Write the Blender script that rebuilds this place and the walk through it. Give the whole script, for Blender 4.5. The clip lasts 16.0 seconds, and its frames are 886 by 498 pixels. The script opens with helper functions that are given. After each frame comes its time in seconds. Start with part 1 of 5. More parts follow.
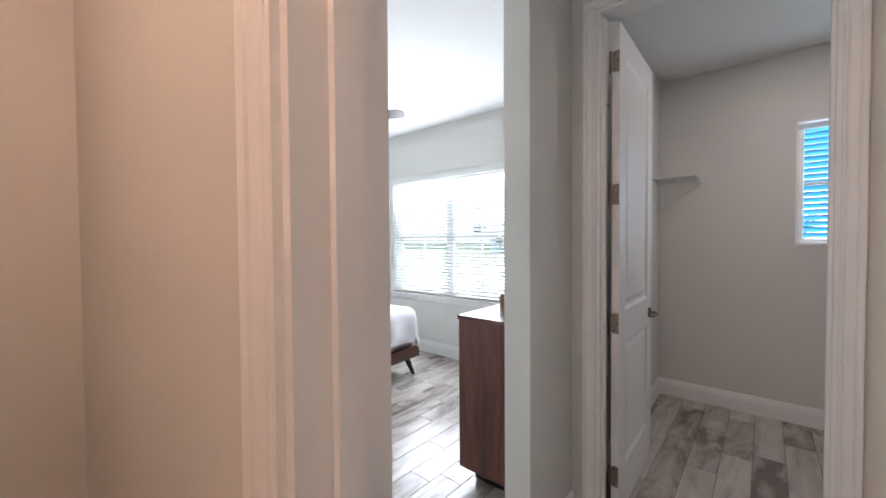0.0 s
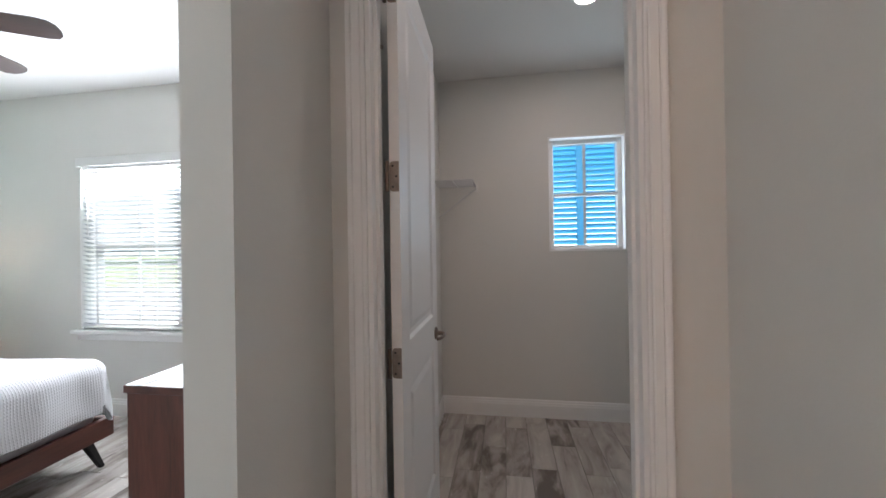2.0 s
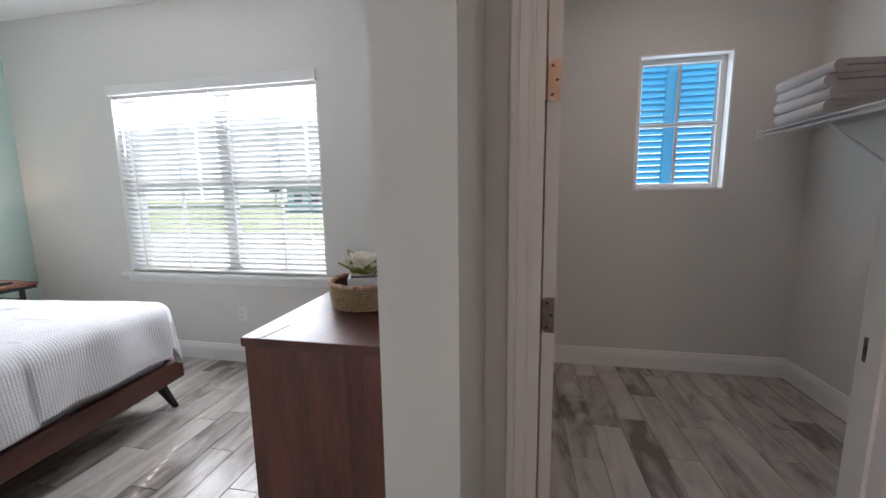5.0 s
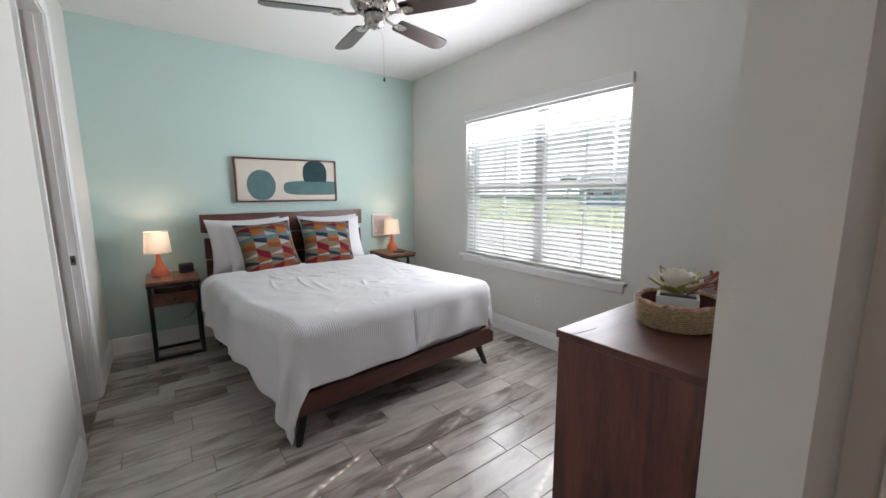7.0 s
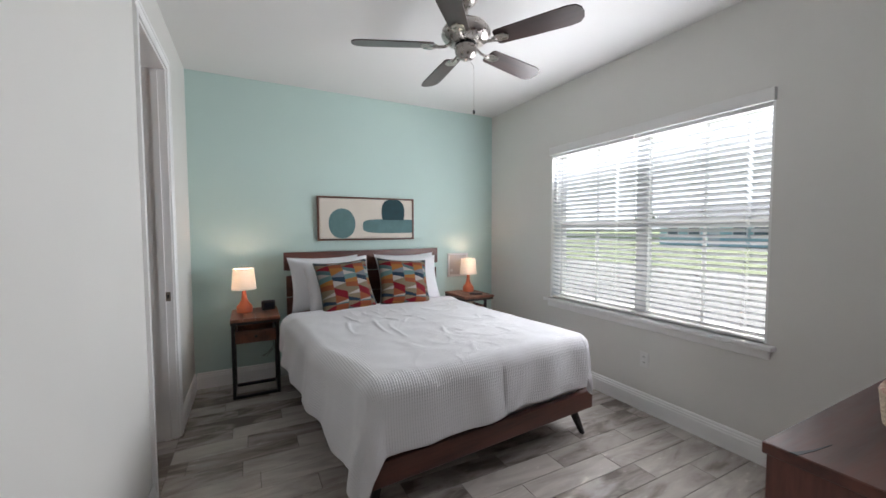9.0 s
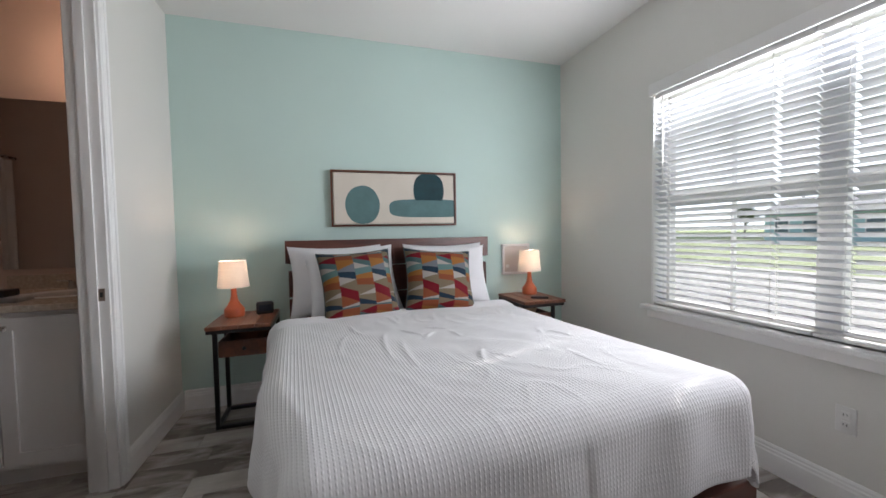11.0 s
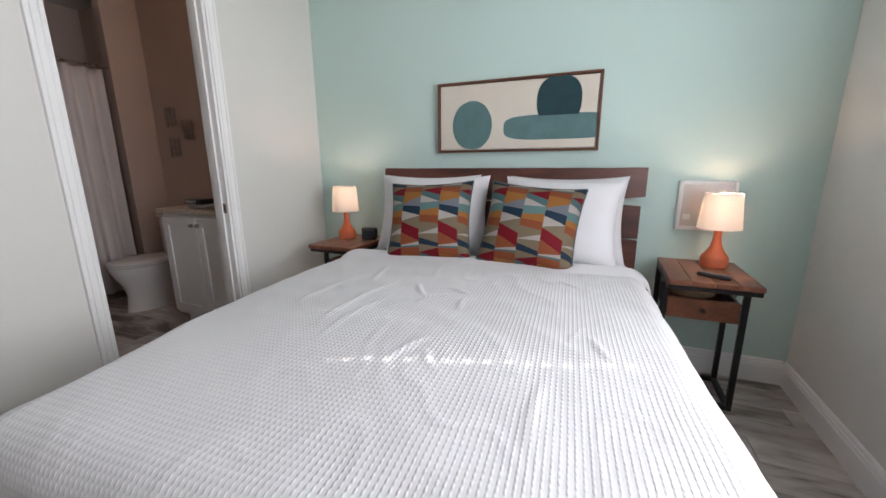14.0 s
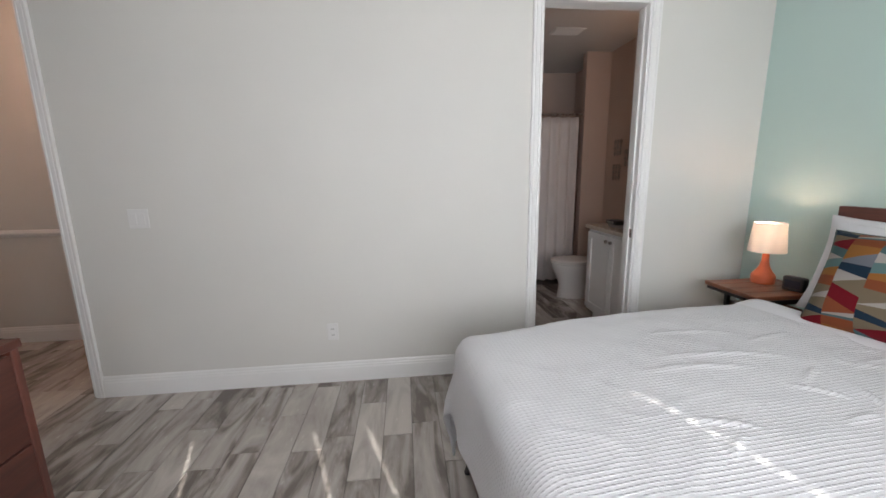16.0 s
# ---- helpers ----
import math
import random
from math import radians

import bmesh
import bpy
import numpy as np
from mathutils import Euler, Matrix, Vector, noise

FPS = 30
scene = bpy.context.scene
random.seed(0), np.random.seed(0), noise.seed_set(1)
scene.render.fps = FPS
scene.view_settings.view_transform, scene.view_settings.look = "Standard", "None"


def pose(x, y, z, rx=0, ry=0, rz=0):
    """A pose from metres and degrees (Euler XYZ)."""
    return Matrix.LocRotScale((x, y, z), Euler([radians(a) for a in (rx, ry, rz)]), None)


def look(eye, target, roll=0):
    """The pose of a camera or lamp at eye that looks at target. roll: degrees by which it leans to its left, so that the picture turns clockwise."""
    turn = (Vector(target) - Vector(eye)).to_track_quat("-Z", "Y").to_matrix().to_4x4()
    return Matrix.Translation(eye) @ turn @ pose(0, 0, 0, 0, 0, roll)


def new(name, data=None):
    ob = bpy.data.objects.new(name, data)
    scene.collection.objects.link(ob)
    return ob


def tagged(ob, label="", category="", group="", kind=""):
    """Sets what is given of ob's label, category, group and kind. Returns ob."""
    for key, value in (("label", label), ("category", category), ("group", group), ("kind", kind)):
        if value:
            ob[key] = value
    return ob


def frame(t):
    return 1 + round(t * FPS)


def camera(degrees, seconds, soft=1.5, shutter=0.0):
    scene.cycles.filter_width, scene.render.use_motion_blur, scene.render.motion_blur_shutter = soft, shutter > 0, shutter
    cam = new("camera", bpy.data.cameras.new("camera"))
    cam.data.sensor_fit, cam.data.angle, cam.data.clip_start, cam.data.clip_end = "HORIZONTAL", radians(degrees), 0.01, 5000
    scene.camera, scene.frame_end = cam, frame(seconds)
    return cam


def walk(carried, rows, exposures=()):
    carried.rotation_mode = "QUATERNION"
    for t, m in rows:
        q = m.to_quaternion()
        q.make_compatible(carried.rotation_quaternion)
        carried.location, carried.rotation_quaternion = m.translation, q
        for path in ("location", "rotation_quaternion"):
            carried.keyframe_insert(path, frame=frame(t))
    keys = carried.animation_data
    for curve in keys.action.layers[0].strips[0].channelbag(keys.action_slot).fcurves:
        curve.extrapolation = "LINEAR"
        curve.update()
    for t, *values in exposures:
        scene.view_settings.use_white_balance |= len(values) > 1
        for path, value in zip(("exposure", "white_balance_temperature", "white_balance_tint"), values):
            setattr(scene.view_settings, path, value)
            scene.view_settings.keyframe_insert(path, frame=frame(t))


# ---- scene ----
cam = camera(99.2, 16.0, soft=1.6)
PATH = [
    (0, (0.277, 0.238, 1.377), (-1.023, 1.757, 1.33), -0.4),
    (0.5, (0.262, 0.401, 1.379), (-0.822, 2.082, 1.365), -0.6),
    (1, (0.218, 0.611, 1.388), (-0.713, 2.381, 1.38), -0.7),
    (1.5, (0.146, 0.78, 1.374), (-0.496, 2.674, 1.376), -0.7),
    (2, (0.086, 0.941, 1.342), (-0.235, 2.915, 1.349), -0.9),
    (2.5, (0.04, 1.07, 1.359), (0.024, 3.07, 1.332), -1.2),
    (3, (-0.063, 1.14, 1.329), (0.175, 3.124, 1.245), -1.3),
    (3.2, (-0.098, 1.155, 1.325), (0.204, 3.128, 1.205), -0.7),
    (5.3, (-0.377, 1.074, 1.301), (-0.994, 2.953, 0.999), -0.7),
    (5.5, (-0.384, 1.051, 1.309), (-1.166, 2.865, 1.001), -0.6),
    (6, (-0.408, 1.015, 1.319), (-1.553, 2.625, 1.008), -0.6),
    (6.5, (-0.41, 0.984, 1.345), (-1.822, 2.365, 1.027), -0.4),
    (7, (-0.367, 0.957, 1.37), (-1.946, 2.148, 1.074), -0.3),
    (7.5, (-0.345, 0.948, 1.378), (-2.012, 2.03, 1.151), -0.3),
    (8, (-0.387, 0.943, 1.392), (-2.103, 1.958, 1.23), -0.3),
    (8.5, (-0.523, 0.95, 1.394), (-2.276, 1.905, 1.279), -0.2),
    (9, (-0.673, 0.986, 1.383), (-2.451, 1.896, 1.283), -0.2),
    (9.2, (-0.75, 1.017, 1.381), (-2.536, 1.913, 1.279), -0.3),
    (11.3, (-1.583, 1.654, 1.191), (-3.525, 2.121, 1.081), -0.9),
    (11.5, (-1.647, 1.73, 1.176), (-3.606, 2.107, 1.038), -0.8),
    (12, (-1.812, 1.877, 1.157), (-3.789, 2.07, 0.929), -0.6),
    (12.5, (-1.959, 2.092, 1.139), (-3.935, 2.086, 0.829), -0.5),
    (13, (-2.056, 2.315, 1.145), (-4.005, 2.079, 0.763), -0.5),
    (13.5, (-2.064, 2.476, 1.17), (-3.948, 1.955, 0.747), -0.5),
    (14, (-2.065, 2.631, 1.213), (-3.862, 1.869, 0.772), -0.4),
    (14.5, (-2.051, 2.75, 1.258), (-3.655, 1.635, 0.827), -0.4),
    (15, (-2.063, 2.792, 1.302), (-3.404, 1.375, 0.862), -0.2),
    (15.5, (-2.1, 2.85, 1.345), (-2.971, 1.103, 0.912), -0.6),
    (16, (-2.096, 2.977, 1.369), (-2.292, 1.023, 0.992), -1.0),
]
EXPO = [(0.0, 1.64, 5900, 8), (0.6, 1.46, 5950, 8), (1.2, 1.24, 6050, 8), (2.0, 1.42, 6050, 8), (3.2, 1.96, 5750, 7), (5.3, 1.05, 6200, 11), (6.0, 1.04, 6280, 11), (6.5, 0.94, 6330, 11), (7.5, 0.82, 6350, 11), (9.0, 0.68, 6330, 11), (11.5, 0.66, 6380, 12), (13.0, 0.72, 6400, 12), (14.0, 0.76, 6420, 12), (15.5, 0.80, 6450, 11), (16.0, 0.84, 6450, 11)]
walk(cam, [(t, look(eye, target, roll)) for t, eye, target, roll in PATH], EXPO)

# ---- world and light ----
SUN_EL, SUN_FROM = 35.8, (-0.338, 0.941)
world = bpy.data.worlds.new("sky")
scene.world = world
world.use_nodes = True
wn = world.node_tree
sky = wn.nodes.new("ShaderNodeTexSky")
sky.sky_type, sky.sun_disc = "NISHITA", False
sky.sun_elevation = radians(SUN_EL)
sky.sun_rotation = math.atan2(SUN_FROM[0], SUN_FROM[1])
sky.air_density, sky.dust_density = 1.0, 2.0
wn.links.new(sky.outputs[0], wn.nodes["Background"].inputs[0])
wn.nodes["Background"].inputs[1].default_value = 0.12


def lamp(name, kind, m, power, color=(1, 1, 1), **kw):
    data = bpy.data.lights.new(name, kind)
    data.energy, data.color = power, color
    if "size" in kw:
        data.size = kw["size"]
    if "size_y" in kw:
        data.shape, data.size_y = "RECTANGLE", kw["size_y"]
    if "radius" in kw:
        data.shadow_soft_size = kw["radius"]
    if "angle" in kw:
        data.angle = radians(kw["angle"])
    ob = new(name, data)
    ob.matrix_world = m
    return ob


ce, se = math.cos(radians(SUN_EL)), math.sin(radians(SUN_EL))
lamp("sun", "SUN", look((SUN_FROM[0] * ce * 50, SUN_FROM[1] * ce * 50, se * 50), (0, 0, 0)), 5.0, (1, 0.95, 0.87), angle=0.35)
# daylight of the bedroom window, in its opening
lamp("window_daylight", "AREA", look((-2.62, 3.606, 1.50), (-2.62, 0.0, 1.9)), 31.0, (0.96, 0.955, 0.99), size=1.72, size_y=1.14)
lamp("window_skylight", "AREA", look((-2.62, 3.765, 1.43), (-2.62, 0.0, 1.2)), 1.0, (0.95, 0.97, 1.0), size=1.7, size_y=1.36)
# warm ceiling lamp of the hall and the recessed lamp of the closet
lamp("hall_lamp", "POINT", pose(0.08, -0.16, 2.50), 7.8, (1.0, 0.59, 0.41), radius=0.09)
# unseen dim warm lamp, added over the bathroom mirror to brighten the room
lamp("bath_fill_lamp", "POINT", pose(-4.25, 0.05, 2.35), 1.9, (1.0, 0.62, 0.42), radius=0.08)
lamp("closet_lamp", "AREA", look((0.56, 3.13, 2.72), (0.56, 3.13, 0)), 1.9, (1.0, 0.78, 0.70), size=0.14)
# daylight of the closet window, in its opening
lamp("closet_daylight", "AREA", look((0.73, 4.112, 1.77), (0.73, 0.0, 1.77)), 1.5, (0.84, 0.93, 1.0), size=0.50, size_y=0.82)


# ---- materials ----
def socket(node, name, value):
    node.inputs[name].default_value = value


def material(name, color, rough=0.5, metal=0.0, var=0.0, scale=8.0, bump=0.0, bump_scale=60.0, spec=0.5, stretch=(1, 1, 1), coat=0.0,
             second=None, translucent=0.0, sheen=0.0):
    """A painted, woven or stained surface: base colour with variation at two scales, and fine relief."""
    m = bpy.data.materials.new(name)
    m.use_nodes = True
    nt = m.node_tree
    b = nt.nodes["Principled BSDF"]
    socket(b, "Base Color", (*color, 1))
    socket(b, "Roughness", rough)
    socket(b, "Metallic", metal)
    socket(b, "Specular IOR Level", spec)
    socket(b, "Coat Weight", coat)
    socket(b, "Sheen Weight", sheen)
    tc = nt.nodes.new("ShaderNodeTexCoord")
    mp = nt.nodes.new("ShaderNodeMapping")
    mp.inputs["Scale"].default_value = stretch
    nt.links.new(tc.outputs["Object"], mp.inputs["Vector"])
    if var or second:
        n1 = nt.nodes.new("ShaderNodeTexNoise")
        socket(n1, "Scale", scale), socket(n1, "Detail", 5.0)
        nt.links.new(mp.outputs[0], n1.inputs["Vector"])
        mix = nt.nodes.new("ShaderNodeMix")
        mix.data_type = "RGBA"
        dark = second or tuple(max(0, c * (1 - var)) for c in color)
        mix.inputs[6].default_value, mix.inputs[7].default_value = (*dark, 1), (*color, 1)
        rp = nt.nodes.new("ShaderNodeMapRange")
        socket(rp, "From Min", 0.3), socket(rp, "From Max", 0.7)
        nt.links.new(n1.outputs["Fac"], rp.inputs["Value"])
        nt.links.new(rp.outputs[0], mix.inputs[0])
        nt.links.new(mix.outputs[2], b.inputs["Base Color"])
        rr = nt.nodes.new("ShaderNodeMapRange")
        socket(rr, "To Min", max(0.03, rough - 0.07)), socket(rr, "To Max", min(1, rough + 0.07))
        nt.links.new(n1.outputs["Fac"], rr.inputs["Value"])
        nt.links.new(rr.outputs[0], b.inputs["Roughness"])
    if bump:
        n2 = nt.nodes.new("ShaderNodeTexNoise")
        socket(n2, "Scale", bump_scale), socket(n2, "Detail", 4.0)
        nt.links.new(mp.outputs[0], n2.inputs["Vector"])
        bp = nt.nodes.new("ShaderNodeBump")
        socket(bp, "Strength", bump), socket(bp, "Distance", 0.004)
        nt.links.new(n2.outputs["Fac"], bp.inputs["Height"])
        nt.links.new(bp.outputs[0], b.inputs["Normal"])
    if translucent:
        tr = nt.nodes.new("ShaderNodeBsdfTranslucent")
        socket(tr, "Color", (*color, 1))
        ms = nt.nodes.new("ShaderNodeMixShader")
        socket(ms, "Fac", translucent)
        nt.links.new(b.outputs[0], ms.inputs[1]), nt.links.new(tr.outputs[0], ms.inputs[2])
        nt.links.new(ms.outputs[0], nt.nodes["Material Output"].inputs[0])
    return m


def wood(name, light, dark, axis="y", scale=3.0, rough=0.4, coat=0.15, island=False):
    """Timber: stretched noise for the figure, finer lines for the grain, grain relief."""
    m = bpy.data.materials.new(name)
    m.use_nodes = True
    nt = m.node_tree
    b = nt.nodes["Principled BSDF"]
    socket(b, "Coat Weight", coat), socket(b, "Coat Roughness", 0.25)
    tc, mp = nt.nodes.new("ShaderNodeTexCoord"), nt.nodes.new("ShaderNodeMapping")
    st = {"x": (0.12, 1, 1), "y": (1, 0.12, 1), "z": (1, 1, 0.12)}[axis]
    mp.inputs["Scale"].default_value = st
    info = nt.nodes.new("ShaderNodeObjectInfo")
    sh = nt.nodes.new("ShaderNodeVectorMath")
    sh.operation = "SCALE"
    comb = nt.nodes.new("ShaderNodeCombineXYZ")
    for k in range(3):
        nt.links.new(info.outputs["Random"], comb.inputs[k])
    nt.links.new(comb.outputs[0], sh.inputs[0])
    socket(sh, "Scale", 13.0)
    nt.links.new(sh.outputs[0], mp.inputs["Location"])
    nt.links.new(tc.outputs["Object"], mp.inputs["Vector"])
    n1, n2 = nt.nodes.new("ShaderNodeTexNoise"), nt.nodes.new("ShaderNodeTexNoise")
    socket(n1, "Scale", scale * 3), socket(n1, "Detail", 6.0), socket(n1, "Distortion", 0.8)
    socket(n2, "Scale", scale * 28), socket(n2, "Detail", 3.0)
    for n in (n1, n2):
        nt.links.new(mp.outputs[0], n.inputs["Vector"])
    mul = nt.nodes.new("ShaderNodeMath")
    mul.operation = "MULTIPLY_ADD"
    mul.inputs[1].default_value, mul.inputs[2].default_value = 0.35, -0.17
    nt.links.new(n2.outputs["Fac"], mul.inputs[0])
    add = nt.nodes.new("ShaderNodeMath")
    nt.links.new(n1.outputs["Fac"], add.inputs[0]), nt.links.new(mul.outputs[0], add.inputs[1])
    cr = nt.nodes.new("ShaderNodeValToRGB")
    cr.color_ramp.elements[0].position, cr.color_ramp.elements[0].color = 0.32, (*dark, 1)
    cr.color_ramp.elements[1].position, cr.color_ramp.elements[1].color = 0.68, (*light, 1)
    nt.links.new(add.outputs[0], cr.inputs[0])
    nt.links.new(cr.outputs[0], b.inputs["Base Color"])
    rr = nt.nodes.new("ShaderNodeMapRange")
    socket(rr, "To Min", rough - 0.08), socket(rr, "To Max", rough + 0.1)
    nt.links.new(n2.outputs["Fac"], rr.inputs["Value"]), nt.links.new(rr.outputs[0], b.inputs["Roughness"])
    bp = nt.nodes.new("ShaderNodeBump")
    socket(bp, "Strength", 0.25), socket(bp, "Distance", 0.002)
    nt.links.new(n2.outputs["Fac"], bp.inputs["Height"]), nt.links.new(bp.outputs[0], b.inputs["Normal"])
    return m


def plank_material():
    """Wood-look porcelain: pale greige boards with brown smoky streaks, each board of its own tone."""
    m = bpy.data.materials.new("floor_tile")
    m.use_nodes = True
    nt = m.node_tree
    b = nt.nodes["Principled BSDF"]
    tc, info = nt.nodes.new("ShaderNodeTexCoord"), nt.nodes.new("ShaderNodeObjectInfo")
    comb, sh, mp = nt.nodes.new("ShaderNodeCombineXYZ"), nt.nodes.new("ShaderNodeVectorMath"), nt.nodes.new("ShaderNodeMapping")
    for k in range(3):
        nt.links.new(info.outputs["Random"], comb.inputs[k])
    sh.operation = "SCALE"
    socket(sh, "Scale", 37.0)
    nt.links.new(comb.outputs[0], sh.inputs[0]), nt.links.new(sh.outputs[0], mp.inputs["Location"])
    mp.inputs["Scale"].default_value = (1, 0.24, 1)
    nt.links.new(tc.outputs["Object"], mp.inputs["Vector"])
    n1, n2 = nt.nodes.new("ShaderNodeTexNoise"), nt.nodes.new("ShaderNodeTexNoise")
    socket(n1, "Scale", 7.5), socket(n1, "Detail", 5.0), socket(n1, "Distortion", 1.6)
    socket(n2, "Scale", 60.0), socket(n2, "Detail", 4.0)
    for n in (n1, n2):
        nt.links.new(mp.outputs[0], n.inputs["Vector"])
    tone = nt.nodes.new("ShaderNodeMath")
    tone.operation = "MULTIPLY_ADD"
    tone.inputs[1].default_value, tone.inputs[2].default_value = 0.36, -0.16
    nt.links.new(info.outputs["Random"], tone.inputs[0])
    a1, a2, fine = nt.nodes.new("ShaderNodeMath"), nt.nodes.new("ShaderNodeMath"), nt.nodes.new("ShaderNodeMath")
    fine.operation = "MULTIPLY_ADD"
    fine.inputs[1].default_value, fine.inputs[2].default_value = 0.14, -0.07
    nt.links.new(n2.outputs["Fac"], fine.inputs[0])
    nt.links.new(n1.outputs["Fac"], a1.inputs[0]), nt.links.new(tone.outputs[0], a1.inputs[1])
    nt.links.new(a1.outputs[0], a2.inputs[0]), nt.links.new(fine.outputs[0], a2.inputs[1])
    cr = nt.nodes.new("ShaderNodeValToRGB")
    el = cr.color_ramp.elements
    el[0].position, el[0].color = 0.27, (0.175, 0.148, 0.130, 1)
    el[1].position, el[1].color = 0.74, (0.54, 0.50, 0.46, 1)
    mid = el.new(0.48)
    mid.color = (0.40, 0.362, 0.33, 1)
    nt.links.new(a2.outputs[0], cr.inputs[0]), nt.links.new(cr.outputs[0], b.inputs["Base Color"])
    rr = nt.nodes.new("ShaderNodeMapRange")
    socket(rr, "To Min", 0.17), socket(rr, "To Max", 0.32)
    nt.links.new(n2.outputs["Fac"], rr.inputs["Value"]), nt.links.new(rr.outputs[0], b.inputs["Roughness"])
    bp = nt.nodes.new("ShaderNodeBump")
    socket(bp, "Strength", 0.15), socket(bp, "Distance", 0.002)
    nt.links.new(n2.outputs["Fac"], bp.inputs["Height"]), nt.links.new(bp.outputs[0], b.inputs["Normal"])
    return m


def linen_material():
    """White quilt with a seersucker weave: puckered rows along the bed."""
    m = bpy.data.materials.new("quilt_cloth")
    m.use_nodes = True
    nt = m.node_tree
    b = nt.nodes["Principled BSDF"]
    socket(b, "Base Color", (0.63, 0.63, 0.645, 1)), socket(b, "Roughness", 0.85), socket(b, "Sheen Weight", 0.15)
    uv = nt.nodes.new("ShaderNodeUVMap")
    uv.uv_map = "UVMap"
    sep = nt.nodes.new("ShaderNodeSeparateXYZ")
    nt.links.new(uv.outputs[0], sep.inputs[0])

    def math_node(op, a, bb):
        n = nt.nodes.new("ShaderNodeMath")
        n.operation = op
        for k, v in enumerate((a, bb)):
            if isinstance(v, (int, float)):
                n.inputs[k].default_value = v
            elif v is not None:
                nt.links.new(v, n.inputs[k])
        return n.outputs[0]

    rows = math_node("SINE", math_node("MULTIPLY", sep.outputs[1], 2 * math.pi / 0.0135), None)
    dots = math_node("SINE", math_node("MULTIPLY", sep.outputs[0], 2 * math.pi / 0.0165), None)
    nz = nt.nodes.new("ShaderNodeTexNoise")
    socket(nz, "Scale", 9.0), socket(nz, "Detail", 3.0)
    nt.links.new(uv.outputs[0], nz.inputs["Vector"])
    weave = math_node("ADD", math_node("MULTIPLY", math_node("MAXIMUM", rows, 0.0), math_node("ADD", math_node("MULTIPLY", dots, 0.5), 0.8)), math_node("MULTIPLY", nz.outputs["Fac"], 0.8))
    bp = nt.nodes.new("ShaderNodeBump")
    socket(bp, "Strength", 0.55), socket(bp, "Distance", 0.0026)
    nt.links.new(weave, bp.inputs["Height"]), nt.links.new(bp.outputs[0], b.inputs["Normal"])
    return m


def cushion_material():
    """Printed cushion cover: slanted bands in columns, in nine colours."""
    m = bpy.data.materials.new("cushion_print")
    m.use_nodes = True
    nt = m.node_tree
    b = nt.nodes["Principled BSDF"]
    socket(b, "Roughness", 0.7), socket(b, "Specular IOR Level", 0.15)
    uv = nt.nodes.new("ShaderNodeUVMap")
    uv.uv_map = "UVMap"
    sep = nt.nodes.new("ShaderNodeSeparateXYZ")
    nt.links.new(uv.outputs[0], sep.inputs[0])

    def mnode(op, *args):
        n = nt.nodes.new("ShaderNodeMath")
        n.operation = op
        for k, v in enumerate(args):
            if isinstance(v, (int, float)):
                n.inputs[k].default_value = v
            else:
                nt.links.new(v, n.inputs[k])
        return n.outputs[0]

    # two columns that alternate, each a stack of slanted pieces that repeats downwards
    u = mnode("ADD", mnode("MULTIPLY", sep.outputs[0], 4.5), 1.055)
    col = mnode("FLOOR", u)
    fu = mnode("SUBTRACT", u, col)
    down = mnode("MULTIPLY_ADD", sep.outputs[1], -1.274, 1.161)
    down = mnode("SUBTRACT", down, mnode("FLOOR", down))
    tones = {"red": (0.13, 0.005, 0.011), "teal": (0.055, 0.105, 0.11), "sea": (0.085, 0.15, 0.15), "mustard": (0.24, 0.105, 0.026), "orange": (0.185, 0.052, 0.021),
             "khaki": (0.145, 0.115, 0.075), "white": (0.29, 0.27, 0.25), "navy": (0.010, 0.024, 0.043), "grey": (0.12, 0.13, 0.15)}

    def stack(pieces):
        total = 0.0
        for lo, hi, _ in pieces[1:]:
            edge = mnode("MULTIPLY_ADD", fu, (hi - lo) / 310, (lo - 100) / 310)
            total = mnode("ADD", mnode("GREATER_THAN", down, edge), total)
        cr = nt.nodes.new("ShaderNodeValToRGB")
        cr.color_ramp.interpolation = "CONSTANT"
        el = cr.color_ramp.elements
        n = len(pieces)
        el[0].position, el[0].color = 0.0, (*tones[pieces[0][2]], 1)
        el[1].position, el[1].color = 0.5 / n, (*tones[pieces[1][2]], 1)
        for k in range(2, n):
            el.new((k - 0.5) / n).color = (*tones[pieces[k][2]], 1)
        nt.links.new(mnode("DIVIDE", total, float(n)), cr.inputs[0])
        return cr.outputs[0]

    one = stack([(0, 0, "khaki"), (125, 102, "red"), (126, 156, "teal"), (156, 191, "white"), (197, 190, "sea"), (236, 225, "mustard"), (256, 262, "orange"), (288, 300, "khaki"),
                 (346, 318, "white"), (347, 345, "khaki"), (364, 390, "navy"), (394, 409, "khaki")])
    two = stack([(0, 0, "orange"), (130, 140, "mustard"), (196, 164, "grey"), (206, 216, "navy"), (234, 258, "white"), (282, 259, "khaki"), (286, 324, "red"), (336, 380, "orange"),
                 (400, 384, "white"), (404, 400, "teal")])
    mx = nt.nodes.new("ShaderNodeMix")
    mx.data_type = "RGBA"
    nt.links.new(mnode("MODULO", col, 2.0), mx.inputs[0]), nt.links.new(two, mx.inputs[6]), nt.links.new(one, mx.inputs[7])
    nt.links.new(mx.outputs[2], b.inputs["Base Color"])
    nz = nt.nodes.new("ShaderNodeTexNoise")
    socket(nz, "Scale", 180.0)
    nt.links.new(uv.outputs[0], nz.inputs["Vector"])
    bp = nt.nodes.new("ShaderNodeBump")
    socket(bp, "Strength", 0.3), socket(bp, "Distance", 0.002)
